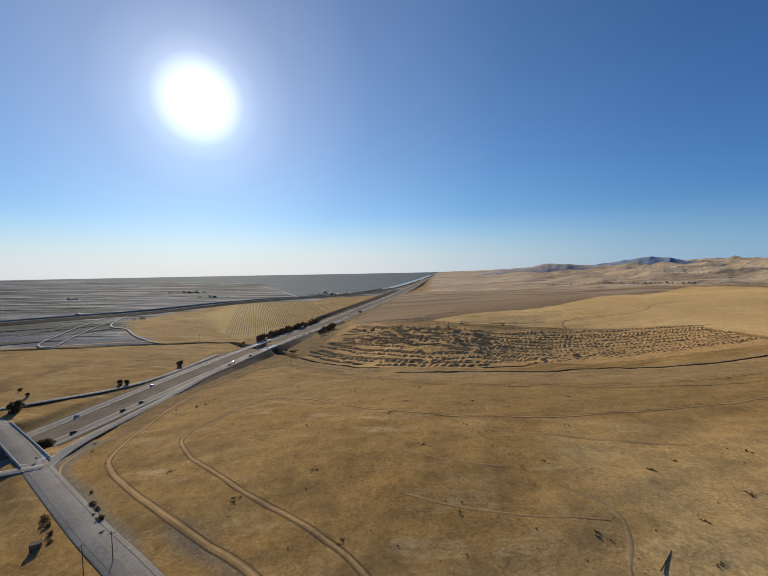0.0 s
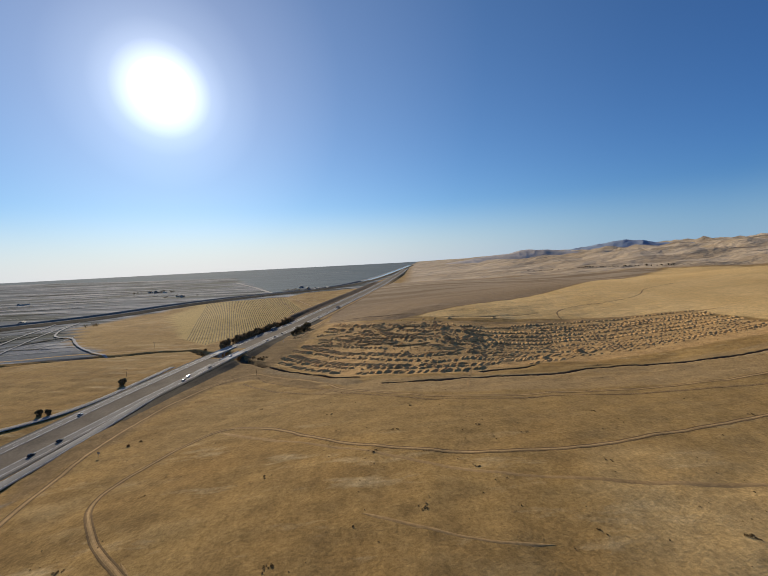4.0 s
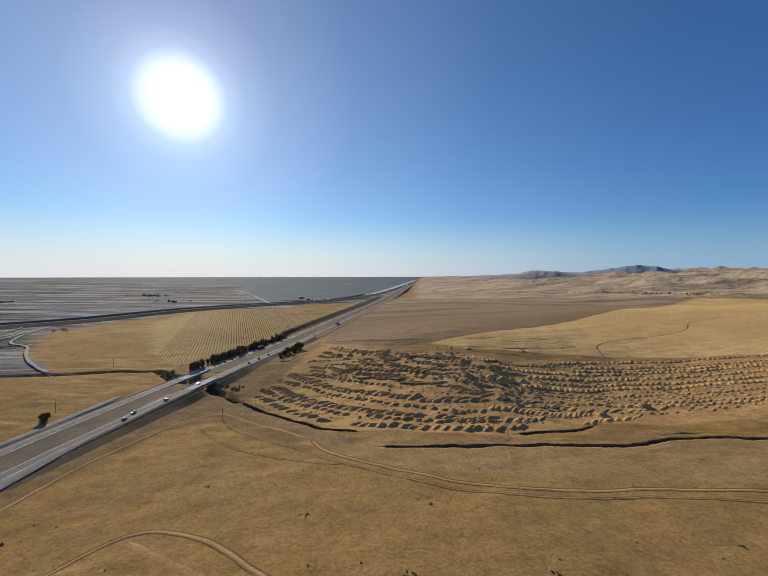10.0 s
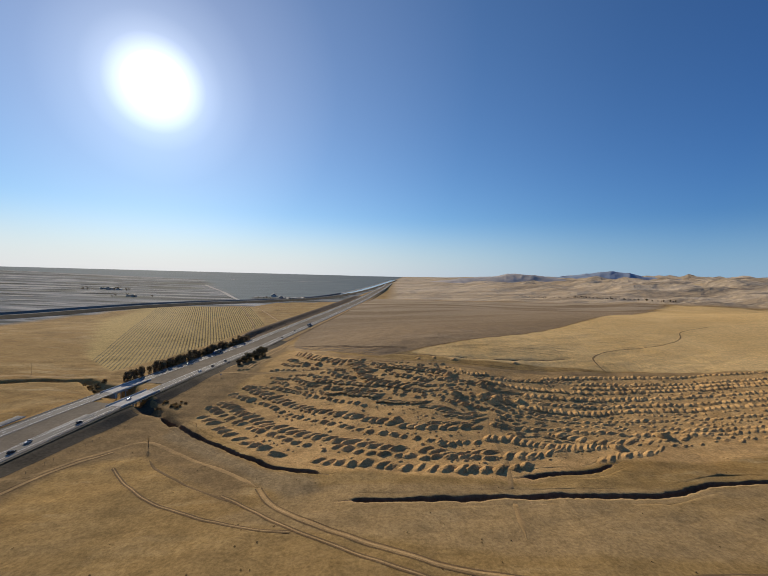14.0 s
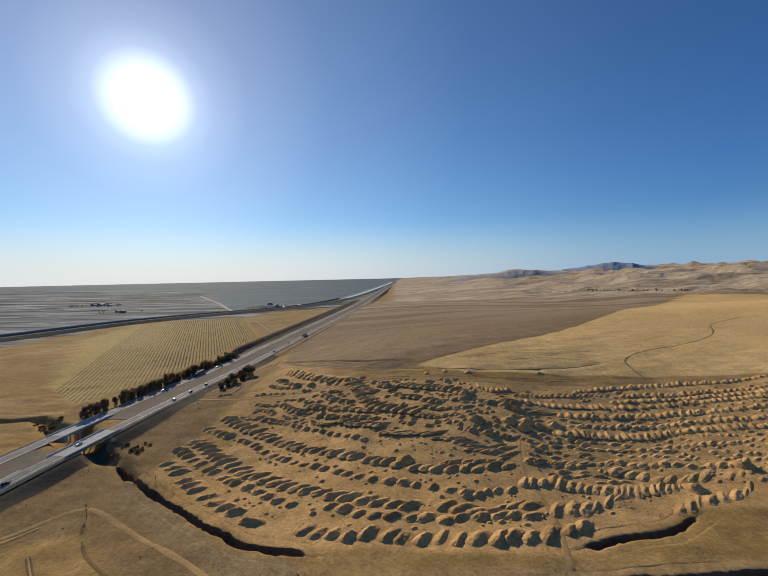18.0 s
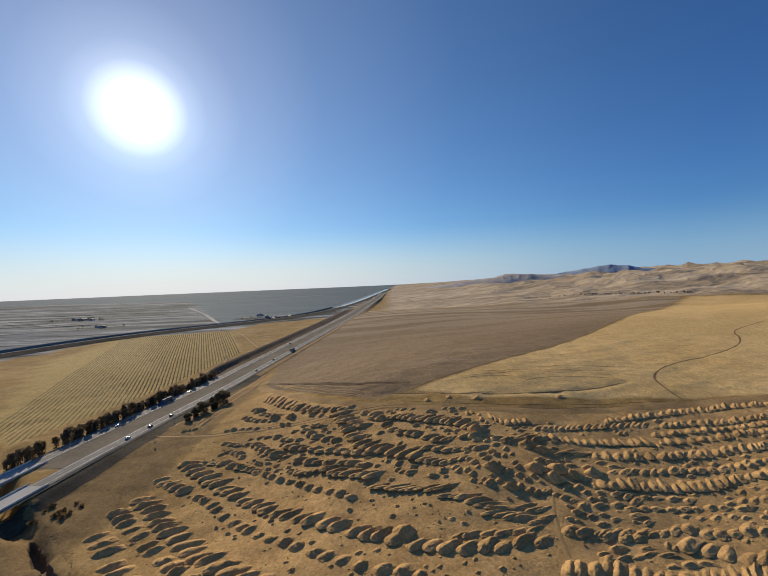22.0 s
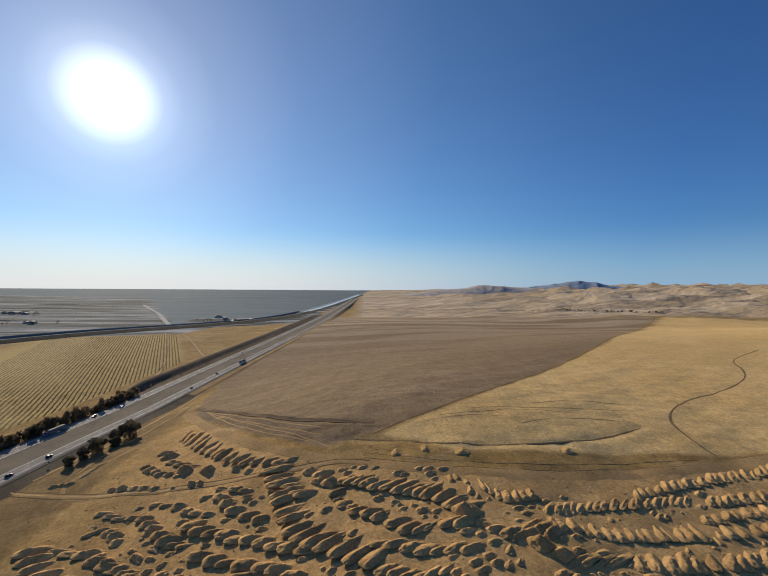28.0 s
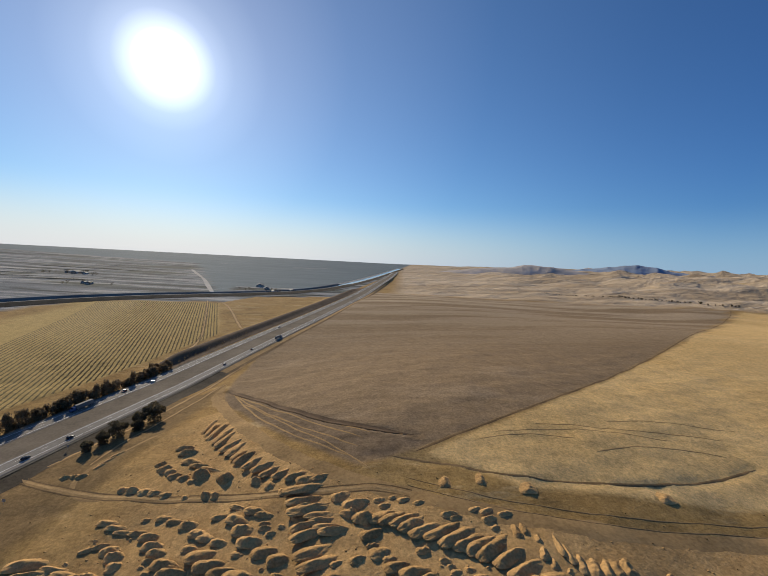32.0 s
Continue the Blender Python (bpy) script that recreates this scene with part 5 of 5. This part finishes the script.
def clod_data(seed):
    bm = bmesh.new()
    bmesh.ops.create_icosphere(bm, subdivisions=1, radius=1.0)
    off = Vector((seed * 3.1, 0, 0))
    for v in bm.verts:
        v.co *= 1 + 0.35 * noise.noise(v.co * 1.7 + off)
        v.co.z = max(v.co.z, -0.2) * 0.6
    me = bpy.data.meshes.new("clod")
    bm.to_mesh(me)
    bm.free()
    return me


CLODS = [clod_data(s) for s in range(4)]
cp, cd = [], []
while len(cp) < 2600:
    x, y = rnd.uniform(-125, 400), rnd.uniform(265, 555)
    if float(inside(np.array(x), np.array(y), SPOIL_GROUND, 4)) > 0.6:
        s = rnd.uniform(0.2, 0.85) ** 2 * 0.6 + 0.1
        cp.append(pose(x, y, float(draped(x, y)), 0, 0, rnd.uniform(0, 360)) @ Matrix.Diagonal((s * rnd.uniform(0.7, 1.6), s, s * 0.8, 1)))
        cd.append(CLODS[rnd.randrange(4)])
joined("soil_clods", cd, cp, SPOIL, "loose clods of soil between the heaps", "soil clods")
# ---- eroded bank with washed-out cones ----
for x, y, w in ((64, 460, 5.0), (99, 455, 6.0), (162, 455, 6.5), (80, 461, 4.0)):
    c = tagged(new("washout_cone", HEAPS[int(x) % 20]), "cone of washed soil below an eroded notch", "soil cone", "washout cones")
    c.matrix_world = pose(x, y - 8, float(draped(x, y - 4)) - 0.25) @ Matrix.Diagonal((w * 1.25, 10.0, 1.15, 1))

# ---- plants ----
def leaf_mesh(name, blobs, n, size, seed, mat):
    """Many small leaf clumps spread through the given blobs (centre, radii)."""
    r = random.Random(seed)
    verts, faces = [], []
    for _ in range(n):
        c, rad = r.choice(blobs)
        while True:
            p = Vector((r.uniform(-1, 1), r.uniform(-1, 1), r.uniform(-1, 1)))
            if 0.35 < p.length < 1:
                break
        q = Vector(c) + Vector((p.x * rad[0], p.y * rad[1], p.z * rad[2]))
        u = Vector((r.uniform(-1, 1), r.uniform(-1, 1), r.uniform(-1, 1))).normalized()
        w = u.cross(Vector((r.uniform(-1, 1), r.uniform(-1, 1), r.uniform(-1, 1)))).normalized()
        s = size * r.uniform(0.5, 1.3)
        k = len(verts)
        verts += [q - u * s, q + w * s * 0.7, q + u * s, q - w * s * 0.7]
        faces.append((k, k + 1, k + 2, k + 3))
    return mesh_from(name, verts, faces, mat, False)


def tree(seed, h, spread, label, category, group, mat, leaves=420):
    r = random.Random(seed)
    t = thing("tree", label, category, group)
    bm = bmesh.new()
    tube(bm, (0, 0, -0.4), (0.1, 0, h * 0.45), 0.28, 0.16)
    blobs = []
    for k in range(6):
        a, z = k * 1.05 + r.uniform(-0.3, 0.3), h * r.uniform(0.3, 0.6)
        e = (math.cos(a) * spread * r.uniform(0.35, 0.75), math.sin(a) * spread * r.uniform(0.35, 0.75), h * r.uniform(0.55, 0.85))
        tube(bm, (0, 0, z * 0.7), e, 0.1, 0.03, 5)
        blobs.append((e, (spread * r.uniform(0.35, 0.55),) * 2 + (h * r.uniform(0.16, 0.26),)))
    blobs.append(((0, 0, h * 0.72), (spread * 0.6, spread * 0.6, h * 0.27)))
    blobs.append(((0, 0, h * 0.35), (spread * 0.7, spread * 0.7, h * 0.25)))
    blobs.append(((0, 0, h * 0.16), (spread * 0.75, spread * 0.75, h * 0.16)))
    part("trunk", bm, BARK, t)
    child("crown", leaf_mesh("crown", blobs, leaves, 0.45 if leaves > 1000 else 0.5, seed, mat), t)
    return t


def bare_tree(seed, h):
    r = random.Random(seed)
    t = thing("tree", "leafless thin roadside tree", "tree", "bare roadside trees")
    bm = bmesh.new()
    tube(bm, (0, 0, -0.3), (0.15, 0, h), 0.16, 0.04)
    part("trunk", bm, BARK, t)
    bm = bmesh.new()
    for k in range(14):
        z = h * r.uniform(0.3, 0.95)
        a, l = r.uniform(0, 6.28), r.uniform(0.6, 1.6)
        tube(bm, (0.05, 0, z), (math.cos(a) * l, math.sin(a) * l, z + l * 0.9), 0.05, 0.015, 4)
    part("branches", bm, BARK, t)
    child("crown", leaf_mesh("crown", [((0, 0, h * 0.7), (1.2, 1.2, h * 0.3))], 70, 0.28, seed, DRY_BRUSH), t, "sparse dry leaves")
    return t


def at_ground(x, y, turn=0.0, s=1.0, sink=0.0):
    return pose(x, y, float(draped(x, y)) - sink, 0, 0, turn) @ Matrix.Scale(s, 4)


def plant_row(templates, spots_):
    used = set()
    for x, y, s in spots_:
        t = templates[rnd.randrange(len(templates))]
        m = at_ground(x, y, rnd.uniform(0, 360), 1.0, 0.1)
        if t.name in used:
            o = copy_thing(t, m)
        else:
            o = t
            o.matrix_world = m
            used.add(t.name)
        o.scale = (s, s, s * rnd.uniform(0.85, 1.15))


ROW_TREES = [tree(100 + k, (9.0, 10.5, 8.0, 7.0)[k], (2.2, 2.4, 2.7, 2.6)[k], "tall dusty brown tree in the freeway row", "tree", "freeway tree row", DUSTY_LEAF, 560) for k in range(4)]
row = []
for y in np.arange(443, 690, 3.1):
    if 474 < y < 479 or 628 < y < 634:
        continue
    x = float(curve_x(y)) - 29.5 + rnd.uniform(-2.5, 2.5)
    row.append((x, float(y) + rnd.uniform(-1.5, 1.5), rnd.uniform(0.95, 1.35)))
    if y > 490 and rnd.random() < 0.85:
        row.append((x - rnd.uniform(4, 8), float(y), rnd.uniform(0.9, 1.3)))
plant_row(ROW_TREES, row)
BARE = [bare_tree(130 + k, (6.0, 7.2)[k]) for k in range(2)]
plant_row(BARE, [(float(curve_x(y)) - 30 + rnd.uniform(-3, 3), float(y), rnd.uniform(0.7, 1.1)) for y in np.arange(702, 860, 9.0)] + [(-128, 318, 1.0), (-112, 350, 0.5)])
NEAR_TREES = [tree(140 + k, (8.0, 6.0)[k], (4.0, 3.2)[k], "dark rounded tree at the foot of the freeway embankment", "tree", "embankment trees", FOLIAGE, 1500) for k in range(2)]
plant_row(NEAR_TREES, [(-118, 560, 1.7), (-124, 553, 1.4), (-127, 536, 1.35), (-130, 526, 1.2), (-133, 517, 1.1), (-121, 545, 1.2)])
LONE = [tree(150, 7.0, 3.6, "lone dark round tree in dry grass", "tree", "field trees", FOLIAGE, 1500)]
plant_row(LONE, [(-256, 302, 1.1), (-274, 229, 0.8), (-267, 230, 0.65), (-302, 151, 1.4), (-306, 158, 1.0), (-228, 101, 1.25), (-330, 190, 0.5), (-352, 205, 0.5)])


def shrub(seed, label, category, group, mat, r=0.9, n=110):
    t = thing("shrub", label, category, group)
    bm = bmesh.new()
    for k in range(5):
        tube(bm, (0, 0, -0.15), (math.cos(k * 1.3) * r * 0.6, math.sin(k * 1.3) * r * 0.6, r * 0.8), 0.04, 0.015, 4)
    part("stems", bm, BARK, t)
    child("foliage", leaf_mesh("foliage", [((0, 0, r * 0.5), (r, r, r * 0.55)), ((r * 0.4, 0.2, r * 0.6), (r * 0.5, r * 0.5, r * 0.5))], n, 0.22 * r + 0.05, seed, mat), t)
    return t


BRUSH = [shrub(160 + k, "dark dry brush beside the county road", "shrub", "roadside brush", DRY_BRUSH, 1.3) for k in range(2)]
plant_row(BRUSH, [(-138, 30, 1.2), (-133, 26, 1.0), (-126, 19, 1.3), (-150, 19, 1.4), (-153, 21, 1.1), (-146, 15, 1.2), (-140, 10, 1.0), (-136, 6, 0.9), (-118, 10, 0.8), (-156, 168, 0.7), (-160, 162, 0.8), (-131, 22, 0.8), (-147, 40, 0.7)] + [(-150 + rnd.uniform(-10, 10), 396 + rnd.uniform(-8, 8), rnd.uniform(0.8, 1.6)) for _ in range(14)] + [(-246 + rnd.uniform(-14, 10), 452 + rnd.uniform(-9, 9), rnd.uniform(1.0, 2.0)) for _ in range(14)])
FARTREES = [tree(170 + k, 5.0, 3.4, "dark shrubby tree in a dry wash below the hills", "tree", "hill wash trees", FOLIAGE, 160) for k in range(2)]
wash = []
for k in range(84):
    u = (k + rnd.uniform(-0.8, 0.8)) / 83
    x = 720 + u * 438
    wash.append((x + rnd.uniform(-5, 5), float(np.interp(x, (720, 866, 980, 1084, 1158), (1740, 1628, 1572, 1486, 1385))) + rnd.uniform(-6, 6), rnd.uniform(0.7, 1.5) * (0.55 if u < 0.4 else 1)))
plant_row(FARTREES, wash)


# ---- planted tufts on the field: small groups of dark clumps ----
def tuft_data(seed):
    return leaf_mesh("tuft", [((0, 0, 0.3), (0.65, 0.65, 0.38))], 26, 0.3, seed, DRY_BRUSH)


TUFTS = [tuft_data(180 + k) for k in range(3)]
for x, y in ((15, 62), (-38, 42), (-18, -3), (26, 9), (74, 0), (74, 45), (-69, 24), (138, 51), (117, 8), (150, 24), (107, -12), (-116, 54), (119, 40), (-111, 96), (-54, 97), (8, 134), (-4, 108), (42, 88), (102, 88), (-34, 172), (55, 133), (76, 120), (-90, 205), (20, 178), (130, 148), (180, 60), (210, 130)):
    g = thing("brush_clump", "small cluster of dark dry tufts in the field", "brush", "field brush clumps", at_ground(x, y))
    for k in range(rnd.randint(4, 7)):
        dx, dy = rnd.uniform(-2.0, 2.0), rnd.uniform(-1.7, 1.7)
        tf = child("tuft", TUFTS[rnd.randrange(3)], g)
        tf.location = (dx, dy, float(draped(x + dx, y + dy)) - float(draped(x, y)) - 0.05)
        tf.scale = (rnd.uniform(0.4, 0.85),) * 3
gp, gd = [], []
while len(gp) < 480:
    x, y = rnd.uniform(-190, 300), rnd.uniform(-60, 470)
    if x < float(curve_x(y)) + 40:
        continue
    s = rnd.uniform(0.25, 0.6)
    gp.append(at_ground(x, y, rnd.uniform(0, 360), s))
    gd.append(TUFTS[rnd.randrange(3)])
joined("dry_weeds", gd, gp, DRY_BRUSH, "scattered dry weeds over the fields", "weeds")

# ---- orchard rows ----
AX, AY = -0.354, 0.935
for k in range(56):
    nn = -98 + k * 4.25
    bx, by = nn * AY, -nn * AX
    verts, faces = [], []
    r = random.Random(300 + k)
    for u in np.arange(480, 1400, 2.2):
        x, y = bx + AX * float(u) + r.uniform(-0.2, 0.2), by + AY * float(u)
        if x > float(curve_x(y)) - (42 if y < 660 else 58) or float(inside(np.array(x), np.array(y), ORCHARD, 4)) < 0.5:
            continue
        z, w, h = float(draped(x, y)), r.uniform(0.45, 0.95), r.uniform(0.4, 1.1) * float(step(-60, 40, nn + 45 * wave(x, y, 160, 71)) * 0.8 + 0.2)
        b = len(verts)
        for o, q in ((-1.1, -0.1), (-0.8, 0.55), (0, 1), (0.8, 0.6), (1.1, -0.1)):
            verts.append((x + o * w * AY, y - o * w * AX, z + q * h * r.uniform(0.85, 1.15)))
        if b:
            faces += [(b - 5 + j, b - 4 + j, b + 1 + j, b + j) for j in range(4)]
    if faces:
        tagged(new("hedge", mesh_from("hedge", verts, faces, VINE, False)), "long low hedge of young dusty orchard growth", "orchard hedge", "orchard hedges")


# ---- vehicles ----
def wheel(parent, x, y, r=0.34, w=0.22):
    bm = bmesh.new()
    tube(bm, (x - w / 2, y, r), (x + w / 2, y, r), r, r, 14)
    t = part("wheel", bm, RUBBER, parent)
    bm = bmesh.new()
    tube(bm, (x - w / 2 - 0.01, y, r), (x + w / 2 + 0.01, y, r), r * 0.6, r * 0.6, 10)
    part("rim", bm, STEEL, t)


def loft(rings):
    """A closed body from cross sections (y, half width, bottom, top)."""
    bm = bmesh.new()
    loops = []
    for y, w, b, t in rings:
        loops.append([bm.verts.new(p) for p in ((-w, y, b), (w, y, b), (w, y, b + (t - b) * 0.7), (w * 0.86, y, t), (-w * 0.86, y, t), (-w, y, b + (t - b) * 0.7))])
    for p, q in zip(loops, loops[1:]):
        for j in range(6):
            bm.faces.new((p[j], p[(j + 1) % 6], q[(j + 1) % 6], q[j]))
    bm.faces.new(loops[0][::-1])
    bm.faces.new(loops[-1])
    bmesh.ops.recalc_face_normals(bm, faces=bm.faces[:])
    return bm


def make_car(paint, label, pickup=False):
    c = thing("car", label, "car", "freeway traffic")
    part("body", loft([(-2.25, 0.78, 0.4, 0.85), (-2.1, 0.88, 0.3, 0.98), (-1.2, 0.9, 0.25, 1.0), (1.0, 0.9, 0.25, 0.98), (1.9, 0.88, 0.3, 0.85), (2.25, 0.75, 0.4, 0.7)]), paint, c)
    cab = [(-0.2, 0.78, 0.95, 1.0), (0.2, 0.76, 0.95, 1.55), (1.0, 0.78, 0.95, 1.5), (1.5, 0.8, 0.92, 1.0)] if pickup else [(-2.0, 0.78, 0.95, 1.02), (-1.4, 0.74, 0.95, 1.45), (0.1, 0.74, 0.95, 1.48), (1.1, 0.78, 0.95, 1.0)]
    part("windows", loft(cab), GLASS, c, "dark glass cabin")
    part("roof", boxed((0, 0.6 if pickup else -0.6, 1.5 if not pickup else 1.56), (1.25, 0.9 if pickup else 1.5, 0.06), 0.02), paint, c)
    for x in (-0.8, 0.8):
        for y in (-1.4, 1.4):
            wheel(c, x, y)
    for x in (-0.6, 0.6):
        part("headlight", boxed((x, 2.2, 0.62), (0.3, 0.08, 0.14), 0.02), GLASS_PALE, c)
        part("tail_light", boxed((x, -2.23, 0.72), (0.28, 0.06, 0.14), 0.02), RED_LENS, c)
    return c


def make_truck():
    t = thing("truck", "long articulated lorry with a grey box trailer", "truck", "freeway traffic")
    part("trailer", boxed((0, -4.5, 2.55), (2.55, 13.6, 2.8), 0.06), ROOF, t)
    part("chassis", boxed((0, -3.2, 0.95), (0.9, 16.5, 0.3), 0.03), RUBBER, t)
    part("cab", loft([(2.9, 1.2, 0.7, 3.3), (4.6, 1.22, 0.7, 3.2), (4.9, 1.2, 0.7, 2.2), (6.3, 1.0, 0.7, 1.9), (6.5, 0.95, 0.75, 1.6)]), BLUE_PAINT, t)
    part("windscreen", boxed((0, 4.86, 2.55), (2.0, 0.12, 0.7), 0.03), GLASS, t)
    for y in (5.5, 2.4, 1.2, -9.2, -10.4):
        for x in (-1.05, 1.05):
            wheel(t, x, y, 0.5, 0.4)
    return t


cars = [make_car(WHITE_PAINT, "white saloon car on the freeway"), make_car(BLACK_PAINT, "black saloon car on the freeway"), make_car(SILVER_PAINT, "silver pickup on the freeway", True), make_car(RED_PAINT, "dark red saloon car on the freeway")]
placed = set()
for k, (y, lane, kind) in enumerate(((168, 13.6, 1), (186, 13.8, 1), (128, 13.7, 1), (152, -13.6, 2), (226, -13.6, 2), (318, 13.6, 2), (348, 17.3, 1), (395, 13.6, 2), (306, 17.2, 1), (486, 17.2, 0), (512, -13.6, 0), (510, 17.3, 1), (613, -17.2, 3), (536, 17.2, 1), (772, 13.6, 1), (706, 17.2, 1), (640, -13.6, 2), (905, -13.7, 1), (980, 17.2, 0))):
    away = lane > 0
    m = road_frame(y) @ pose(lane, 0, 0.26, 0, 0, 0 if away else 180)
    if kind in placed:
        copy_thing(cars[kind], m)
    else:
        cars[kind].matrix_world = m
        placed.add(kind)
truck = make_truck()
truck.matrix_world = road_frame(573) @ pose(-17.2, 0, 0.26, 0, 0, 180)
copy_thing(truck, road_frame(842) @ pose(17.3, 0, 0.26))


# ---- poles, posts, farm buildings ----
def power_pole(x, y, turn):
    p = thing("power_pole", "wooden power pole with a crossarm", "power pole", "power poles", at_ground(x, y, turn))
    part("pole", tube(bmesh.new(), (0, 0, -0.8), (0, 0, 11.5), 0.17, 0.11, 8), BARK, p)
    arm = part("crossarm", boxed((0, 0, 10.7), (2.6, 0.12, 0.14), 0.01), BARK, p)
    for q in (-1.1, -0.4, 0.5, 1.1):
        part("insulator", tube(bmesh.new(), (q, 0, 10.77), (q, 0, 10.98), 0.06, 0.04, 6), CONCRETE, arm)
    return p


for x, y in ((-101, -6), (-107, -12), (-70, -38), (-264, 322), (-320, 470)):
    power_pole(x, y, 35)


def road_sign(x, y, turn, w=1.6, h=1.2):
    s = thing("road_sign", "small pale road sign seen from behind", "road sign", "road signs", at_ground(x, y, turn))
    part("post", tube(bmesh.new(), (0, 0, -0.3), (0, 0, 2.9), 0.05, 0.05, 6), STEEL, s)
    part("panel", boxed((0, 0.06, 2.4), (w, 0.04, h), 0.015), STEEL, s)


for a in ((-206, 72, 20), (-188, 92, 10), (-212, 54, 60), (-170, 150, 0), (-146, 520, -8), (-137, 470, 0)):
    road_sign(*a)
fence_posts = []
post_me = None
fence = thing("fence", "wire fence on thin steel posts beside the freeway", "fence")
for y in np.arange(110, 370, 5.0):
    x = float(curve_x(y)) + 43
    if post_me is None:
        q = part("post", tube(bmesh.new(), (0, 0, -0.3), (0, 0, 1.3), 0.06, 0.06, 5), BARK, fence)
        post_me = q.data
    else:
        q = child("post", post_me, fence)
    q.location = (x, float(y), float(draped(x, y)))
fl = np.stack([curve_x(np.arange(110, 370, 5.0)) + 43, np.arange(110, 370, 5.0)], 1)
for h in (0.5, 0.85, 1.2):
    child("wire", ribbon_mesh("wire", fl, [-0.012, 0.012], lambda x, y, i, j: float(draped(x, y)) + h, BARK), fence)


def barn(x, y, turn, size, roof_mat, label):
    w, l, h = size
    b = thing("farm_building", label, "farm building", "valley farm buildings", at_ground(x, y, turn))
    part("wall", boxed((0, 0, h / 2 - 0.3), (w, l, h + 0.6)), CONCRETE, b)
    bm = bmesh.new()
    v = [bm.verts.new(p) for p in ((-w / 2 - 0.5, -l / 2 - 0.5, h), (w / 2 + 0.5, -l / 2 - 0.5, h), (0, -l / 2 - 0.5, h + w * 0.25), (-w / 2 - 0.5, l / 2 + 0.5, h), (w / 2 + 0.5, l / 2 + 0.5, h), (0, l / 2 + 0.5, h + w * 0.25))]
    for f in ((0, 1, 2), (5, 4, 3), (0, 2, 5, 3), (1, 4, 5, 2), (0, 3, 4, 1)):
        bm.faces.new([v[i] for i in f])
    bmesh.ops.recalc_face_normals(bm, faces=bm.faces[:])
    part("roof", bm, roof_mat, b)
    part("door", boxed((0, -l / 2 - 0.04, h * 0.35), (w * 0.35, 0.08, h * 0.7)), SILVER_PAINT, b)
    for q in (-0.3, 0.3):
        part("window", boxed((w * q, -l / 2 - 0.03, h * 0.6), (w * 0.14, 0.06, h * 0.25)), GLASS, b)


for a in ((-1059, 1785, 10, (18, 40, 6)), (-1010, 1760, 15, (14, 22, 5)), (-1100, 1800, 5, (12, 20, 5)), (-749, 1404, 20, (14, 26, 5)), (-775, 1420, 20, (10, 16, 4)), (-337, 1633, 10, (20, 40, 6)), (-290, 1540, 10, (14, 30, 5)), (-200, 1480, 25, (12, 34, 5)), (-240, 1420, 25, (12, 26, 5)), (-823, 819, 30, (12, 22, 5)), (-1349, 1401, 0, (14, 40, 5))):
    barn(*a, ROOF, "far farm building with a pale metal roof")
VTREES = [tree(190, 7.0, 4.5, "hazy valley farm tree", "tree", "valley farm trees", FOLIAGE, 150)]
plant_row(VTREES, [(-1059 + rnd.uniform(-110, 110), 1785 + rnd.uniform(-60, 60), rnd.uniform(0.8, 1.4)) for _ in range(22)] + [(-750 + rnd.uniform(-60, 60), 1404 + rnd.uniform(-30, 30), rnd.uniform(0.7, 1.2)) for _ in range(10)] + [(-300 + rnd.uniform(-90, 120), 1480 + rnd.uniform(-60, 60), rnd.uniform(0.6, 1.1)) for _ in range(12)] + [(-620, 740, 1.0), (-612, 752, 1.2), (-600, 745, 1.0)])


def scrap_shed(x, y):
    s = thing("shed", "small dark weathered roadside shed", "shed", m=at_ground(x, y, 30))
    part("wall", boxed((0, 0, 1.0), (3.4, 2.2, 2.4), 0.03), BARK, s)
    part("roof", boxed((0, 0.1, 2.3), (3.9, 2.7, 0.12), 0.02), BARK, s)


scrap_shed(-139, 3)
log = tagged(new("fallen_pole", bpy.data.meshes.new("fallen_pole")), "dark fallen wooden pole lying in dry grass", "pole")
bm = tube(bmesh.new(), (-6.5, 0, 0.2), (6.5, 0, 0.2), 0.24, 0.16, 10)
bm.to_mesh(log.data)
bm.free()
log.data.materials.append(BARK)
log.matrix_world = at_ground(91, -11, 43)
